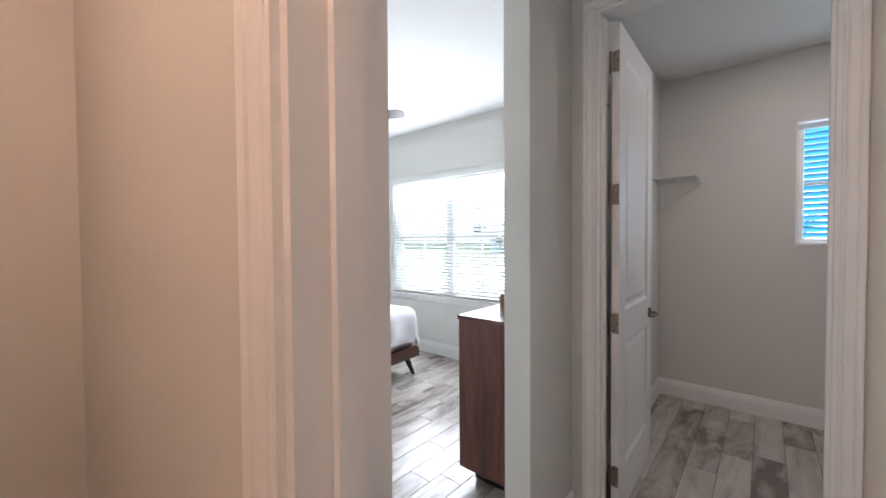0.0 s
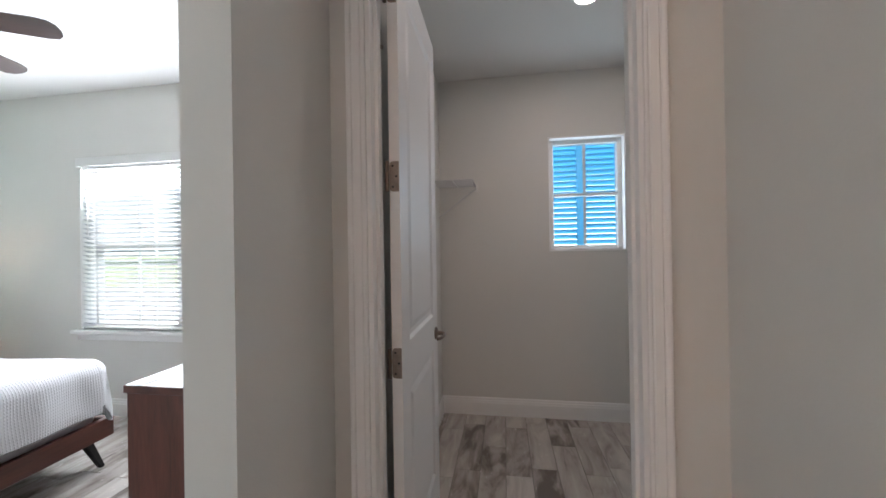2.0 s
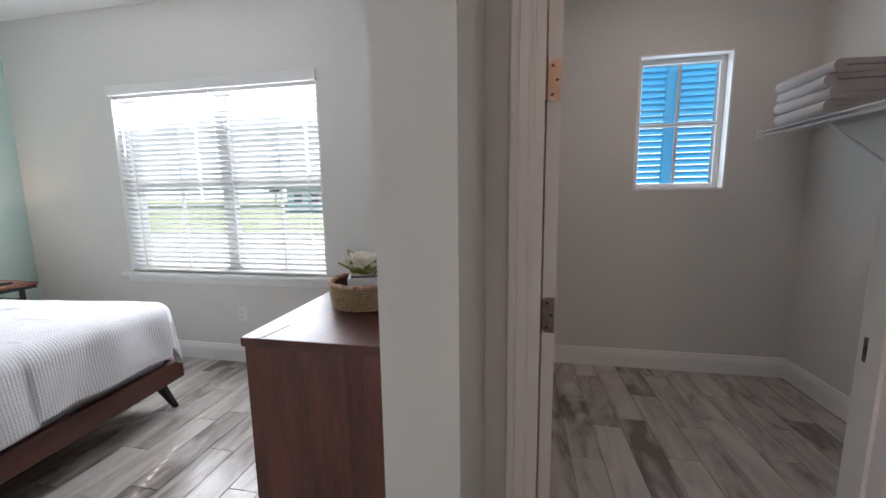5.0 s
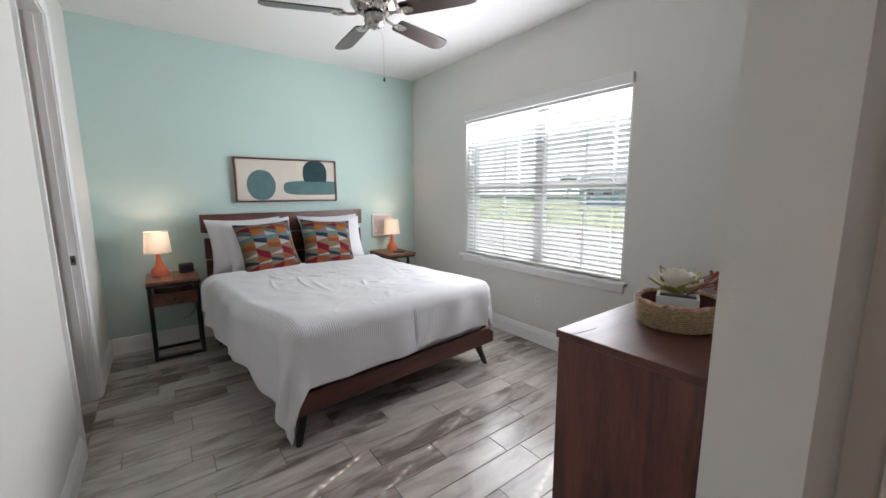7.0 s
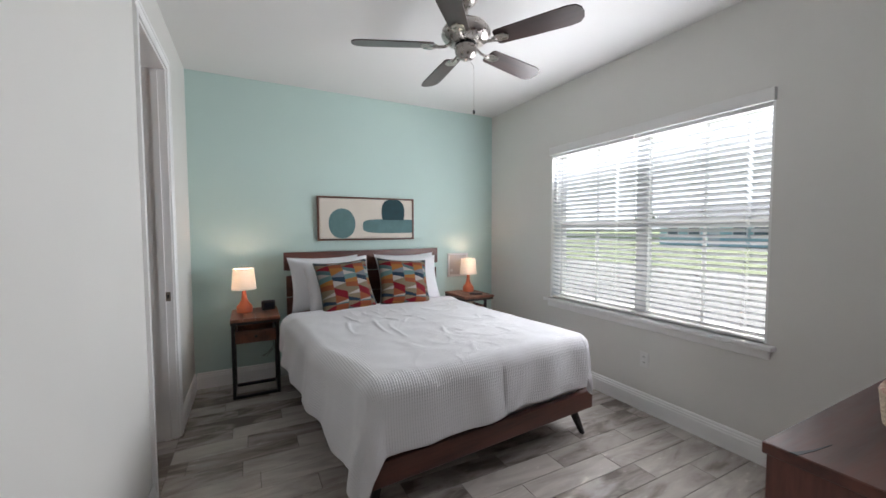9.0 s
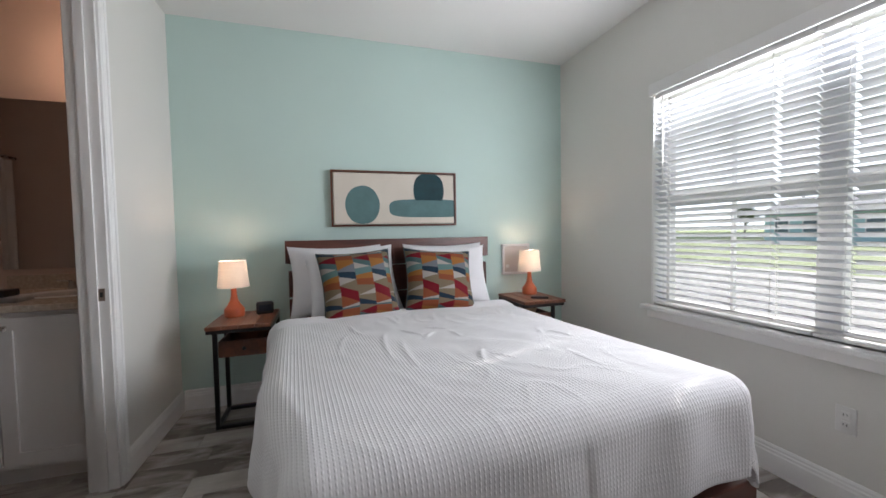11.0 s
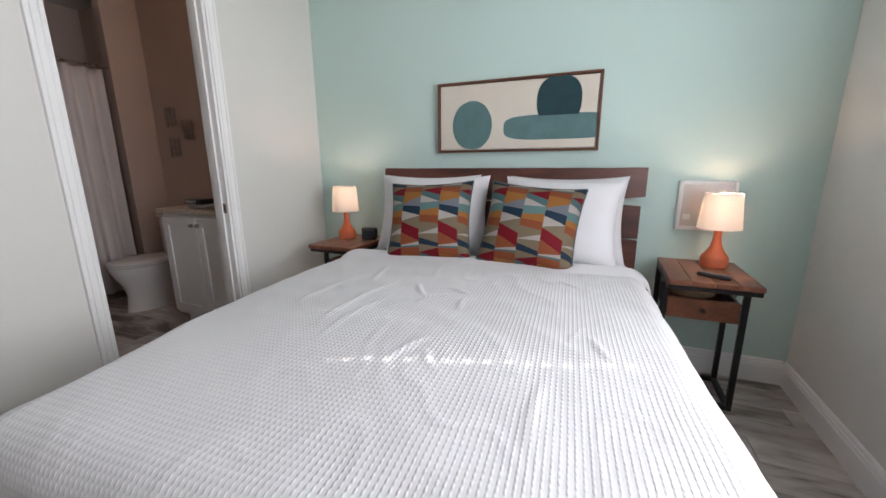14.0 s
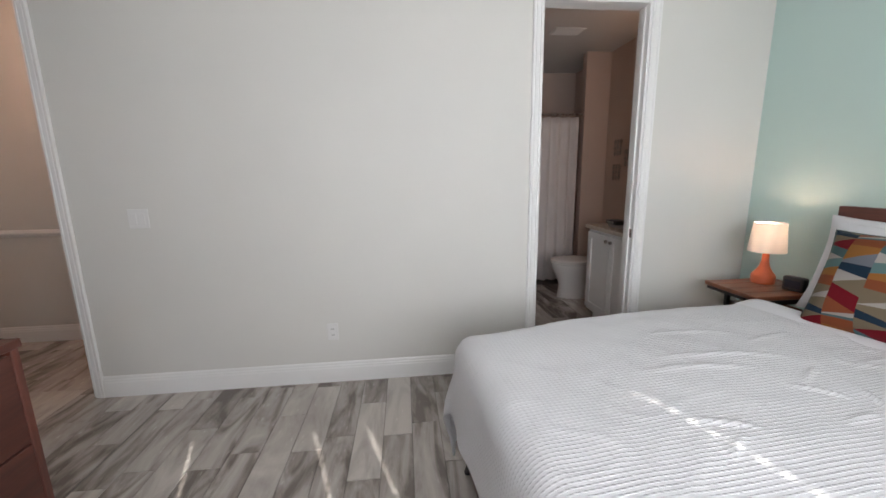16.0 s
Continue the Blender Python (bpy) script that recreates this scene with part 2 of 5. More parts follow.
    nt.links.new(nz.outputs["Fac"], bp.inputs["Height"]), nt.links.new(bp.outputs[0], b.inputs["Normal"])
    return m


def glass_material():
    m = bpy.data.materials.new("window_glass")
    m.use_nodes = True
    nt = m.node_tree
    g, t, mx = nt.nodes.new("ShaderNodeBsdfGlossy"), nt.nodes.new("ShaderNodeBsdfTransparent"), nt.nodes.new("ShaderNodeMixShader")
    socket(g, "Roughness", 0.02)
    lw, fr = nt.nodes.new("ShaderNodeLayerWeight"), nt.nodes.new("ShaderNodeMath")
    socket(lw, "Blend", 0.25)
    fr.operation = "MULTIPLY_ADD"
    fr.inputs[1].default_value, fr.inputs[2].default_value = 0.3, 0.02
    nt.links.new(lw.outputs["Facing"], fr.inputs[0])
    nt.links.new(fr.outputs[0], mx.inputs[0]), nt.links.new(t.outputs[0], mx.inputs[1]), nt.links.new(g.outputs[0], mx.inputs[2])
    nt.links.new(mx.outputs[0], nt.nodes["Material Output"].inputs[0])
    return m


def glow_material(name, color, strength):
    m = bpy.data.materials.new(name)
    m.use_nodes = True
    b = m.node_tree.nodes["Principled BSDF"]
    socket(b, "Base Color", (*color, 1)), socket(b, "Emission Color", (*color, 1)), socket(b, "Emission Strength", strength)
    return m


M_WALL = material("wall_paint", (0.72, 0.712, 0.678), 0.75, var=0.04, scale=1.3, bump=0.12, bump_scale=140, spec=0.3)
# same paint as M_WALL; the bathroom's warm light is put into its colour
M_BATH = material("bath_wall_warm_tint", (0.62, 0.50, 0.435), 0.7, var=0.05, scale=1.3, bump=0.12, bump_scale=140, spec=0.3)
M_MINT = material("mint_wall_paint", (0.535, 0.685, 0.645), 0.7, var=0.04, scale=1.3, bump=0.12, bump_scale=140, spec=0.3)
M_CEIL = material("ceiling_paint", (0.78, 0.775, 0.76), 0.85, var=0.03, scale=1.1, bump=0.2, bump_scale=90, spec=0.2)
M_TRIM = material("white_trim_paint", (0.86, 0.86, 0.85), 0.38, var=0.03, scale=5, bump=0.03, bump_scale=70)
M_DOOR = material("white_door_paint", (0.83, 0.825, 0.815), 0.42, var=0.03, scale=5, bump=0.05, bump_scale=50, stretch=(1, 1, 0.15))
M_GROUT = material("grout", (0.20, 0.18, 0.165), 0.9, var=0.25, scale=20)
M_TILE = plank_material()
M_WALNUT = wood("dark_walnut_along_y", (0.118, 0.036, 0.023), (0.048, 0.014, 0.0095), "y")
M_WALNUT_X = wood("dark_walnut_along_x", (0.118, 0.036, 0.023), (0.048, 0.014, 0.0095), "x")
# stronger upright grain; colour lifted to make up for weak light on the dresser's side
M_WALNUT_Z = wood("dark_walnut_upright_lifted", (0.160, 0.050, 0.034), (0.050, 0.016, 0.011), "z", scale=5.0)
M_ACACIA = wood("acacia_wood", (0.20, 0.068, 0.033), (0.080, 0.026, 0.014), "x", scale=2.4, coat=0.25)
M_BLACKLEG = material("black_stained_wood", (0.012, 0.011, 0.011), 0.45, var=0.3, scale=20)
M_BLACKMETAL = material("black_powder_coat", (0.014, 0.014, 0.015), 0.42, metal=0.3, var=0.2, scale=30, bump=0.05, bump_scale=200)
M_NICKEL = material("brushed_nickel", (0.48, 0.45, 0.42), 0.28, metal=1.0, var=0.12, scale=40, bump=0.04, bump_scale=250)
M_BRONZE = material("aged_nickel_hinge", (0.30, 0.24, 0.20), 0.38, metal=1.0, var=0.3, scale=35)
M_BLADE = wood("fan_blade_wood", (0.055, 0.030, 0.026), (0.026, 0.015, 0.013), "x", coat=0.3, rough=0.35)
M_LINEN = linen_material()
M_SHEET = material("white_cotton", (0.68, 0.68, 0.70), 0.85, var=0.03, scale=4, bump=0.25, bump_scale=18, sheen=0.15)
M_CUSHION = cushion_material()
M_PIPING = material("cushion_piping", (0.10, 0.13, 0.13), 0.8, var=0.3, scale=60)
M_TERRA = material("terracotta_glaze", (0.52, 0.115, 0.042), 0.45, var=0.15, scale=12, bump=0.05, bump_scale=80)
M_SHADE = material("lampshade_linen", (0.90, 0.86, 0.80), 0.8, var=0.03, scale=60, bump=0.1, bump_scale=300, translucent=0.40)
M_BULB = glow_material("warm_bulb", (1.0, 0.74, 0.48), 10.0)
M_BLACKPLASTIC = material("black_plastic", (0.015, 0.015, 0.017), 0.35, var=0.2, scale=30)
M_SCREEN = material("clock_screen", (0.03, 0.035, 0.05), 0.12)
M_BUTTON = material("grey_rubber_button", (0.22, 0.22, 0.23), 0.6)
M_CANVAS = material("cream_canvas", (0.66, 0.61, 0.53), 0.85, var=0.05, scale=7, bump=0.25, bump_scale=320)
M_ART_TEAL = material("grey_teal_paint", (0.105, 0.20, 0.205), 0.8, var=0.18, scale=14, bump=0.25, bump_scale=320)
M_ART_DARK = material("deep_teal_paint", (0.012, 0.050, 0.062), 0.8, var=0.3, scale=16, bump=0.25, bump_scale=320)
M_FRAMEWOOD = wood("picture_frame_wood", (0.17, 0.065, 0.035), (0.085, 0.030, 0.017), "y", rough=0.35)
M_PANELBOX = material("panel_cover_plastic", (0.66, 0.60, 0.56), 0.25, var=0.08, scale=5)
M_WHITEPLASTIC = material("white_plastic", (0.76, 0.755, 0.74), 0.35, var=0.02, scale=10)
# near-black colour for the shade inside holes, slots and the vent duct
M_SLOTSHADE = material("slot_shade", (0.02, 0.02, 0.02), 0.6)
M_SLAT = material("blind_slat", (0.64, 0.655, 0.685), 0.5, var=0.02, scale=10, translucent=0.04)
M_CORD = material("blind_cord", (0.72, 0.72, 0.70), 0.8, var=0.1, scale=90)
M_GLASS = glass_material()
M_MIRROR = material("mirror_silver", (0.82, 0.83, 0.83), 0.02, metal=1.0)
M_BLUE = material("blue_shutter_paint", (0.27, 0.60, 0.80), 0.5, var=0.08, scale=9, translucent=0.45)
M_WICKER = material("seagrass_weave", (0.44, 0.33, 0.20), 0.8, second=(0.20, 0.13, 0.07), scale=95, bump=0.9, bump_scale=110, stretch=(1, 1, 2.2))
M_BASKETRIM = material("printed_rim_cloth", (0.22, 0.05, 0.04), 0.85, second=(0.50, 0.38, 0.26), scale=55, bump=0.4, bump_scale=120)
M_BASKETIN = material("dark_red_lining", (0.10, 0.028, 0.022), 0.9, var=0.4, scale=24)
M_POT = material("white_ceramic", (0.72, 0.73, 0.72), 0.35, var=0.03, scale=9)
M_PETAL = material("cream_petal", (0.88, 0.83, 0.73), 0.7, var=0.10, scale=25, translucent=0.15)
M_LEAF = material("leaf_green", (0.24, 0.26, 0.05), 0.55, second=(0.36, 0.33, 0.08), scale=16)
M_BERRY = material("dried_red_berry", (0.30, 0.08, 0.03), 0.6, var=0.4, scale=50)
M_SOIL = material("dark_moss", (0.035, 0.03, 0.022), 0.95, var=0.4, scale=60, bump=0.6, bump_scale=80)
M_WIRE = material("white_vinyl_wire", (0.62, 0.62, 0.62), 0.4)
M_TOWEL = material("white_terry", (0.40, 0.37, 0.36), 0.95, var=0.05, scale=20, bump=0.7, bump_scale=260, sheen=0.3)
M_CURTAIN = material("shower_curtain_cloth", (0.70, 0.66, 0.64), 0.8, var=0.06, scale=5, bump=0.2, bump_scale=60)
M_PORCELAIN = material("porcelain", (0.78, 0.77, 0.755), 0.12, coat=0.4, var=0.02, scale=5)
M_COUNTER = material("pale_stone_counter", (0.62, 0.55, 0.47), 0.25, second=(0.45, 0.37, 0.29), scale=55)
M_METALART = material("perforated_metal", (0.50, 0.45, 0.41), 0.4, metal=0.8, var=0.2, scale=30)
M_BLUEPLASTIC = material("blue_rubber", (0.03, 0.08, 0.17), 0.5)
M_LENS = glow_material("lamp_lens", (1.0, 0.86, 0.75), 4.5)
M_GRASS = material("lawn", (0.20, 0.25, 0.10), 0.9, second=(0.15, 0.20, 0.07), scale=3, bump=0.5, bump_scale=40)
M_ROAD = material("pale_concrete", (0.30, 0.30, 0.29), 0.85, var=0.15, scale=2, bump=0.2, bump_scale=40)
M_FOLIAGE = material("hedge_leaf", (0.07, 0.11, 0.03), 0.6, second=(0.11, 0.14, 0.04), scale=4)
M_BARK = material("bark", (0.16, 0.12, 0.09), 0.9, var=0.4, scale=14, bump=0.6, bump_scale=30)
M_STUCCO = material("teal_stucco", (0.50, 0.72, 0.72), 0.85, var=0.1, scale=2, bump=0.3, bump_scale=60)
M_ROOF = material("pale_grey_shingle", (0.42, 0.42, 0.43), 0.9, var=0.25, scale=6, bump=0.3, bump_scale=30)
M_PANE = material("far_window_pane", (0.16, 0.20, 0.23), 0.08)
M_HAZE = glow_material("bright_sky_haze", (0.93, 0.97, 1.0), 1.1)
M_LETTER = material("white_print", (0.75, 0.75, 0.73), 0.6)
M_CABLE = material("black_cable", (0.02, 0.02, 0.02), 0.5)


# ---- mesh helpers ----
def part(name, bm, mat, parent=None, label="", smooth=0):
    """Links a bmesh as one mesh object, under a thing or a part."""
    me = bpy.data.meshes.new(name)
    bmesh.ops.recalc_face_normals(bm, faces=bm.faces)
    bm.to_mesh(me)
    bm.free()
    if mat:
        me.materials.append(mat)
    if smooth:
        for p in me.polygons:
            p.use_smooth = True
        me.set_sharp_from_angle(angle=radians(smooth))
    ob = new(name, me)
    if parent is not None:
        ob.parent = parent
    if label:
        ob["label"] = label
    return ob


def thing(name, label, category, at=(0, 0, 0), group="", rz=0.0, kind=""):
    """An Empty at the thing's base, to which its parts are tied."""
    ob = new(name)
    ob.empty_display_size = 0.05
    ob.matrix_world = pose(*at, 0, 0, rz)
    return tagged(ob, label, category, group, kind)


def box(bm, x0, y0, z0, x1, y1, z1, bevel=0.0, seg=1):
    vs = [bm.verts.new((x, y, z)) for z in (z0, z1) for x, y in ((x0, y0), (x1, y0), (x1, y1), (x0, y1))]
    fs = [bm.faces.new([vs[i] for i in f]) for f in ((3, 2, 1, 0), (4, 5, 6, 7), (0, 1, 5, 4), (1, 2, 6, 5), (2, 3, 7, 6), (3, 0, 4, 7))]
    if bevel:
        es = {e for f in fs for e in f.edges}
        bmesh.ops.bevel(bm, geom=list(es), offset=bevel, segments=seg, affect="EDGES", profile=0.5)
    return bm


def one_box(*a, bevel=0.0, seg=1):
    return box(bmesh.new(), *a, bevel=bevel, seg=seg)


def lathe(profile, n=28, center=(0, 0), bm=None, close=False):
    """A turned body from (radius, height) pairs."""
    bm = bm or bmesh.new()
    rings = []
    for r, z in profile:
        rings.append([bm.verts.new((center[0] + r * math.cos(2 * math.pi * k / n), center[1] + r * math.sin(2 * math.pi * k / n), z)) for k in range(n)])
    for a, b in zip(rings, rings[1:]):
        for k in range(n):
            bm.faces.new((a[k], a[(k + 1) % n], b[(k + 1) % n], b[k]))
    if close:
        bm.faces.new(rings[0][::-1]), bm.faces.new(rings[-1])
    return bm


def tube(points, r, n=8, bm=None):
    """A round bar along points."""
    bm = bm or bmesh.new()
    pts = [Vector(p) for p in points]
    rings = []
    for k, p in enumerate(pts):
        d = (pts[min(k + 1, len(pts) - 1)] - pts[max(k - 1, 0)]).normalized()
        s = d.orthogonal().normalized() if k == 0 else (s - d * s.dot(d)).normalized()
        t = d.cross(s)
        rings.append([bm.verts.new(p + r * (math.cos(2 * math.pi * i / n) * s + math.sin(2 * math.pi * i / n) * t)) for i in range(n)])
    for a, b in zip(rings, rings[1:]):
        for i in range(n):
            bm.faces.new((a[i], a[(i + 1) % n], b[(i + 1) % n], b[i]))
    bm.faces.new(rings[0][::-1]), bm.faces.new(rings[-1])
    return bm


def prism(outline, axis, a, b, bm=None):
    """An outline of (p, q) pairs drawn out along an axis from a to b."""
    bm = bm or bmesh.new()
    put = {"x": lambda p, q, d: (d, p, q), "y": lambda p, q, d: (p, d, q), "z": lambda p, q, d: (p, q, d)}[axis]
    lo, hi = [bm.verts.new(put(p, q, a)) for p, q in outline], [bm.verts.new(put(p, q, b)) for p, q in outline]
    n = len(outline)
    for k in range(n):
        bm.faces.new((lo[k], lo[(k + 1) % n], hi[(k + 1) % n], hi[k]))
    bm.faces.new(lo[::-1]), bm.faces.new(hi)
    return bm


def moved(bm, m):
    bmesh.ops.transform(bm, matrix=m, verts=bm.verts)
    return bm


def structure(name, bm, mat, label="", category="", smooth=0):
    return tagged(part(name, bm, mat, None, label, smooth), label, category, "", "structure")


# ---- plan ----
H = 2.74
X_W, Y_N, Y_S = -4.53, 3.63, 0.53
X_E0, X_E1, Y_END = -0.555, -0.437, 1.605
Y_C0, Y_C1, Y_CN, X_CE = 2.035, 2.145, 4.03, 1.50
X_HE, HEAD = 0.662, 2.425
WIN = (-3.50, -1.735, 0.715, 2.13)
CWIN = (0.44, 1.02, 1.32, 2.225)
BATH = (-3.685, -2.975)
ENTRY = (-0.068, 0.64)
CLOS = (-0.322, 0.464)


def wall_along_x(name, x0, x1, y0, y1, holes, mat, label):
    """A wall with openings (x0, x1, z0, z1), of thickness y0 to y1."""
    bm = bmesh.new()
    x = x0
    for a, b, z0, z1 in sorted(holes):
        if a > x:
            box(bm, x, y0, 0, a, y1, H)
        if z0 > 0:
            box(bm, a, y0, 0, b, y1, z0)
        box(bm, a, y0, z1, b, y1, H)
        x = b
    if x1 > x:
        box(bm, x, y0, 0, x1, y1, H)
    return structure(name, bm, mat, label, "wall")


wall_along_x("wall_north", X_W, X_E0, Y_N, Y_N + 0.20, [WIN], M_WALL, "off-white painted bedroom wall with a wide window")
wall_along_x("wall_south", X_W, 1.9, Y_S - 0.12, Y_S, [(*BATH, 0, HEAD), (*ENTRY, 0, HEAD)], M_WALL, "off-white painted wall with bathroom and entry openings")
wall_along_x("wall_closet_front", X_E1, X_CE, Y_C0, Y_C1, [(*CLOS, 0, HEAD)], M_WALL, "off-white painted wall around the closet door")
wall_along_x("wall_closet_north", X_E1, X_CE, Y_CN, Y_CN + 0.16, [CWIN], M_WALL, "off-white closet wall with a small high window")
structure("wall_west", one_box(X_W - 0.12, Y_S - 0.12, 0, X_W, Y_N + 0.20, H), M_MINT, "mint green painted accent wall behind the bed", "wall")
structure("wall_east", one_box(X_E0, Y_END, 0, X_E1, Y_CN + 0.16, H), M_WALL, "off-white partition wall between bedroom and closet", "wall")
structure("wall_closet_east", one_box(X_CE, Y_C0, 0, X_CE + 0.12, Y_CN + 0.16, H), M_WALL, "off-white closet side wall", "wall")
structure("wall_hall_east", one_box(X_HE, Y_S, 0, X_HE + 0.10, Y_C0, H), M_WALL, "off-white wall of the entry nook", "wall")
structure("wall_bath_west", one_box(X_W - 0.12, -2.5, 0, X_W, Y_S - 0.12, H), M_BATH, "bathroom wall tinted beige for warm light", "wall")
structure("wall_bath_south", one_box(X_W, -2.5, 0, -2.55, -2.38, H), M_BATH, "shower wall tinted beige for warm light", "wall")
structure("wall_bath_east", one_box(-2.55, -2.5, 0, -2.43, Y_S - 0.12, H), M_BATH, "bathroom side wall tinted beige for warm light", "wall")
structure("wall_bath_stub", one_box(X_W, -1.56, 0, -4.235, -1.46, H), M_BATH, "short wall at the end of the shower", "wall")
structure("wall_hall_south", one_box(-1.5, -0.62, 0, 1.9, -0.50, H), M_WALL, "hall wall lit by a warm lamp", "wall")
structure("wall_hall_west", one_box(-1.62, -0.62, 0, -1.5, Y_S - 0.12, H), M_WALL, "end wall of the hall", "wall")
structure("wall_hall_east_end", one_box(1.9, -0.62, 0, 2.02, Y_S, H), M_WALL, "end wall of the hall", "wall")
bm = bmesh.new()
box(bm, X_W - 0.12, -2.5, H, 2.02, Y_CN + 0.16, H + 0.12)
structure("ceiling", bm, M_CEIL, "white painted ceiling with light texture", "ceiling")
bm = bmesh.new()
box(bm, X_W - 0.12, -2.5, -0.15, 2.02, Y_CN + 0.16, -0.005)
floor = structure("floor", bm, M_GROUT, "wood-look porcelain plank floor with narrow grout joints", "floor")

# baseboards: tall, with a stepped ogee top
BASE = [(0, 0), (0.015, 0), (0.015, 0.098), (0.012, 0.106), (0.012, 0.116), (0.008, 0.122), (0.008, 0.132), (0.003, 0.142), (0, 0.142)]


def baseboard(p, q, side):
    """Along x or y from p to q; side is the way in which it stands off the wall."""
    if abs(p[1] - q[1]) < 1e-6:
        bm = prism([(p[1] + side * d, z) for d, z in BASE], "x", min(p[0], q[0]), max(p[0], q[0]))
    else:
        bm = prism([(p[0] + side * d, z) for d, z in BASE], "y", min(p[1], q[1]), max(p[1], q[1]))
    return structure("baseboard", bm, M_TRIM, "white moulded baseboard", "baseboard")


CW = 0.058
baseboard((X_W, Y_S + 0.015), (X_W, Y_N - 0.015), 1)
baseboard((X_W, Y_N), (X_E0, Y_N), -1)
baseboard((X_W, Y_S), (BATH[0] - CW, Y_S), 1)
baseboard((BATH[1] + CW, Y_S), (ENTRY[0] - CW, Y_S), 1)
baseboard((X_E0, Y_END), (X_E0, Y_N - 0.015), -1)
baseboard((X_E1, Y_END + 0.001), (X_E1, Y_C0), 1)
baseboard((X_E0 - 0.015, Y_END), (X_E1 + 0.015, Y_END), -1)
baseboard((X_E1, Y_CN), (X_CE, Y_CN), -1)
baseboard((X_E1, Y_C1), (X_E1, Y_CN - 0.015), 1)
baseboard((X_CE, Y_C1), (X_CE, Y_CN - 0.015), -1)
baseboard((CLOS[1] + CW, Y_C0), (X_HE, Y_C0), -1)
baseboard((X_HE, Y_S + 0.02), (X_HE, Y_C0 - 0.015), -1)
baseboard((-1.5, -0.50), (1.9, -0.50), 1)
baseboard((X_W, -1.46), (X_W, Y_S - 0.12), 1)
# chair rail of the hall
structure("trim_rail", prism([(-0.50, 0.93), (-0.478, 0.945), (-0.472, 0.965), (-0.485, 0.985), (-0.50, 0.99)], "x", -1.5, 1.9), M_TRIM, "white chair rail along the hall wall", "rail")

# door casings: fluted boards
FLUTE = [(0.0, 0.0), (0.0, 0.010), (0.003, 0.0125), (0.008, 0.0125), (0.010, 0.0095), (0.013, 0.0095), (0.016, 0.0125), (0.036, 0.0150), (0.038, 0.0120), (0.041, 0.0120), (0.044, 0.0165), (0.050, 0.0185), (0.056, 0.0185), (0.058, 0.016), (0.058, 0.0)]


def casing(y, side, a, b, name):
    """Casing and lining of an opening a..b in a wall along x; side: the way in which it stands off face y."""
    bm = bmesh.new()
    prism([(a - w, y + side * d) for w, d in FLUTE], "z", 0, HEAD, bm)
    prism([(b + w, y + side * d) for w, d in FLUTE], "z", 0, HEAD, bm)
    prism([(y + side * d, HEAD + w) for w, d in FLUTE], "x", a - CW, b + CW, bm)
    return structure(name, bm, M_TRIM, "white fluted door casing", "casing")


def lining(y0, y1, a, b, name):
    bm = bmesh.new()
    t = 0.014
    box(bm, a, y0, 0, a + t, y1, HEAD - t)
    box(bm, b - t, y0, 0, b, y1, HEAD - t)
    box(bm, a, y0, HEAD - t, b, y1, HEAD)
    ym = (y0 + y1) / 2
    box(bm, a + t, ym - 0.018, 0, a + t + 0.010, ym + 0.018, HEAD - t - 0.01)
    box(bm, b - t - 0.010, ym - 0.018, 0, b - t, ym + 0.018, HEAD - t - 0.01)
    return structure(name, bm, M_TRIM, "white door jamb with a stop", "jamb")


casing(Y_S, 1, *BATH, "trim_bath_casing")
bm = bmesh.new()
prism([(ENTRY[0] - w, Y_S + d) for w, d in FLUTE], "z", 0, HEAD, bm)
prism([(Y_S + d, HEAD + w) for w, d in FLUTE], "x", ENTRY[0] - CW, X_HE, bm)
structure("trim_entry_casing", bm, M_TRIM, "white fluted door casing", "casing")
casing(Y_S - 0.12, -1, *ENTRY, "trim_entry_casing_hall")
casing(Y_S - 0.12, -1, *BATH, "trim_bath_casing_inside")
casing(Y_C0, -1, *CLOS, "trim_closet_casing")
lining(Y_S - 0.12, Y_S, *BATH, "trim_bath_jamb")
lining(Y_S - 0.12, Y_S, *ENTRY, "trim_entry_jamb")
lining(Y_C0, Y_C1, *CLOS, "trim_closet_jamb")


# ---- doors ----
def lever(parent, x, y, z, side):
    """Rose and lever on a leaf's face; side: the way in which it stands off."""
    bm = lathe([(0.0, 0), (0.030, 0), (0.031, 0.006), (0.024, 0.011), (0.010, 0.013), (0.009, 0.045), (0.0, 0.045)], 20)
    moved(bm, Matrix.Translation((x, y, z)) @ Matrix.Rotation(radians(-90 * side), 4, "X"))
    h = part("door_handle", bm, M_BRONZE, parent, "aged nickel lever handle", 40)
    yy = y + side * 0.045
    bm = tube([(x, yy - side * 0.006, z), (x, yy, z), (x - 0.03, yy + side * 0.006, z), (x - 0.07, yy + side * 0.004, z - 0.002), (x - 0.10, yy - side * 0.004, z - 0.004), (x - 0.112, yy - side * 0.016, z - 0.004)], 0.0075, 10)
    part("lever", bm, M_BRONZE, h, "", 60)


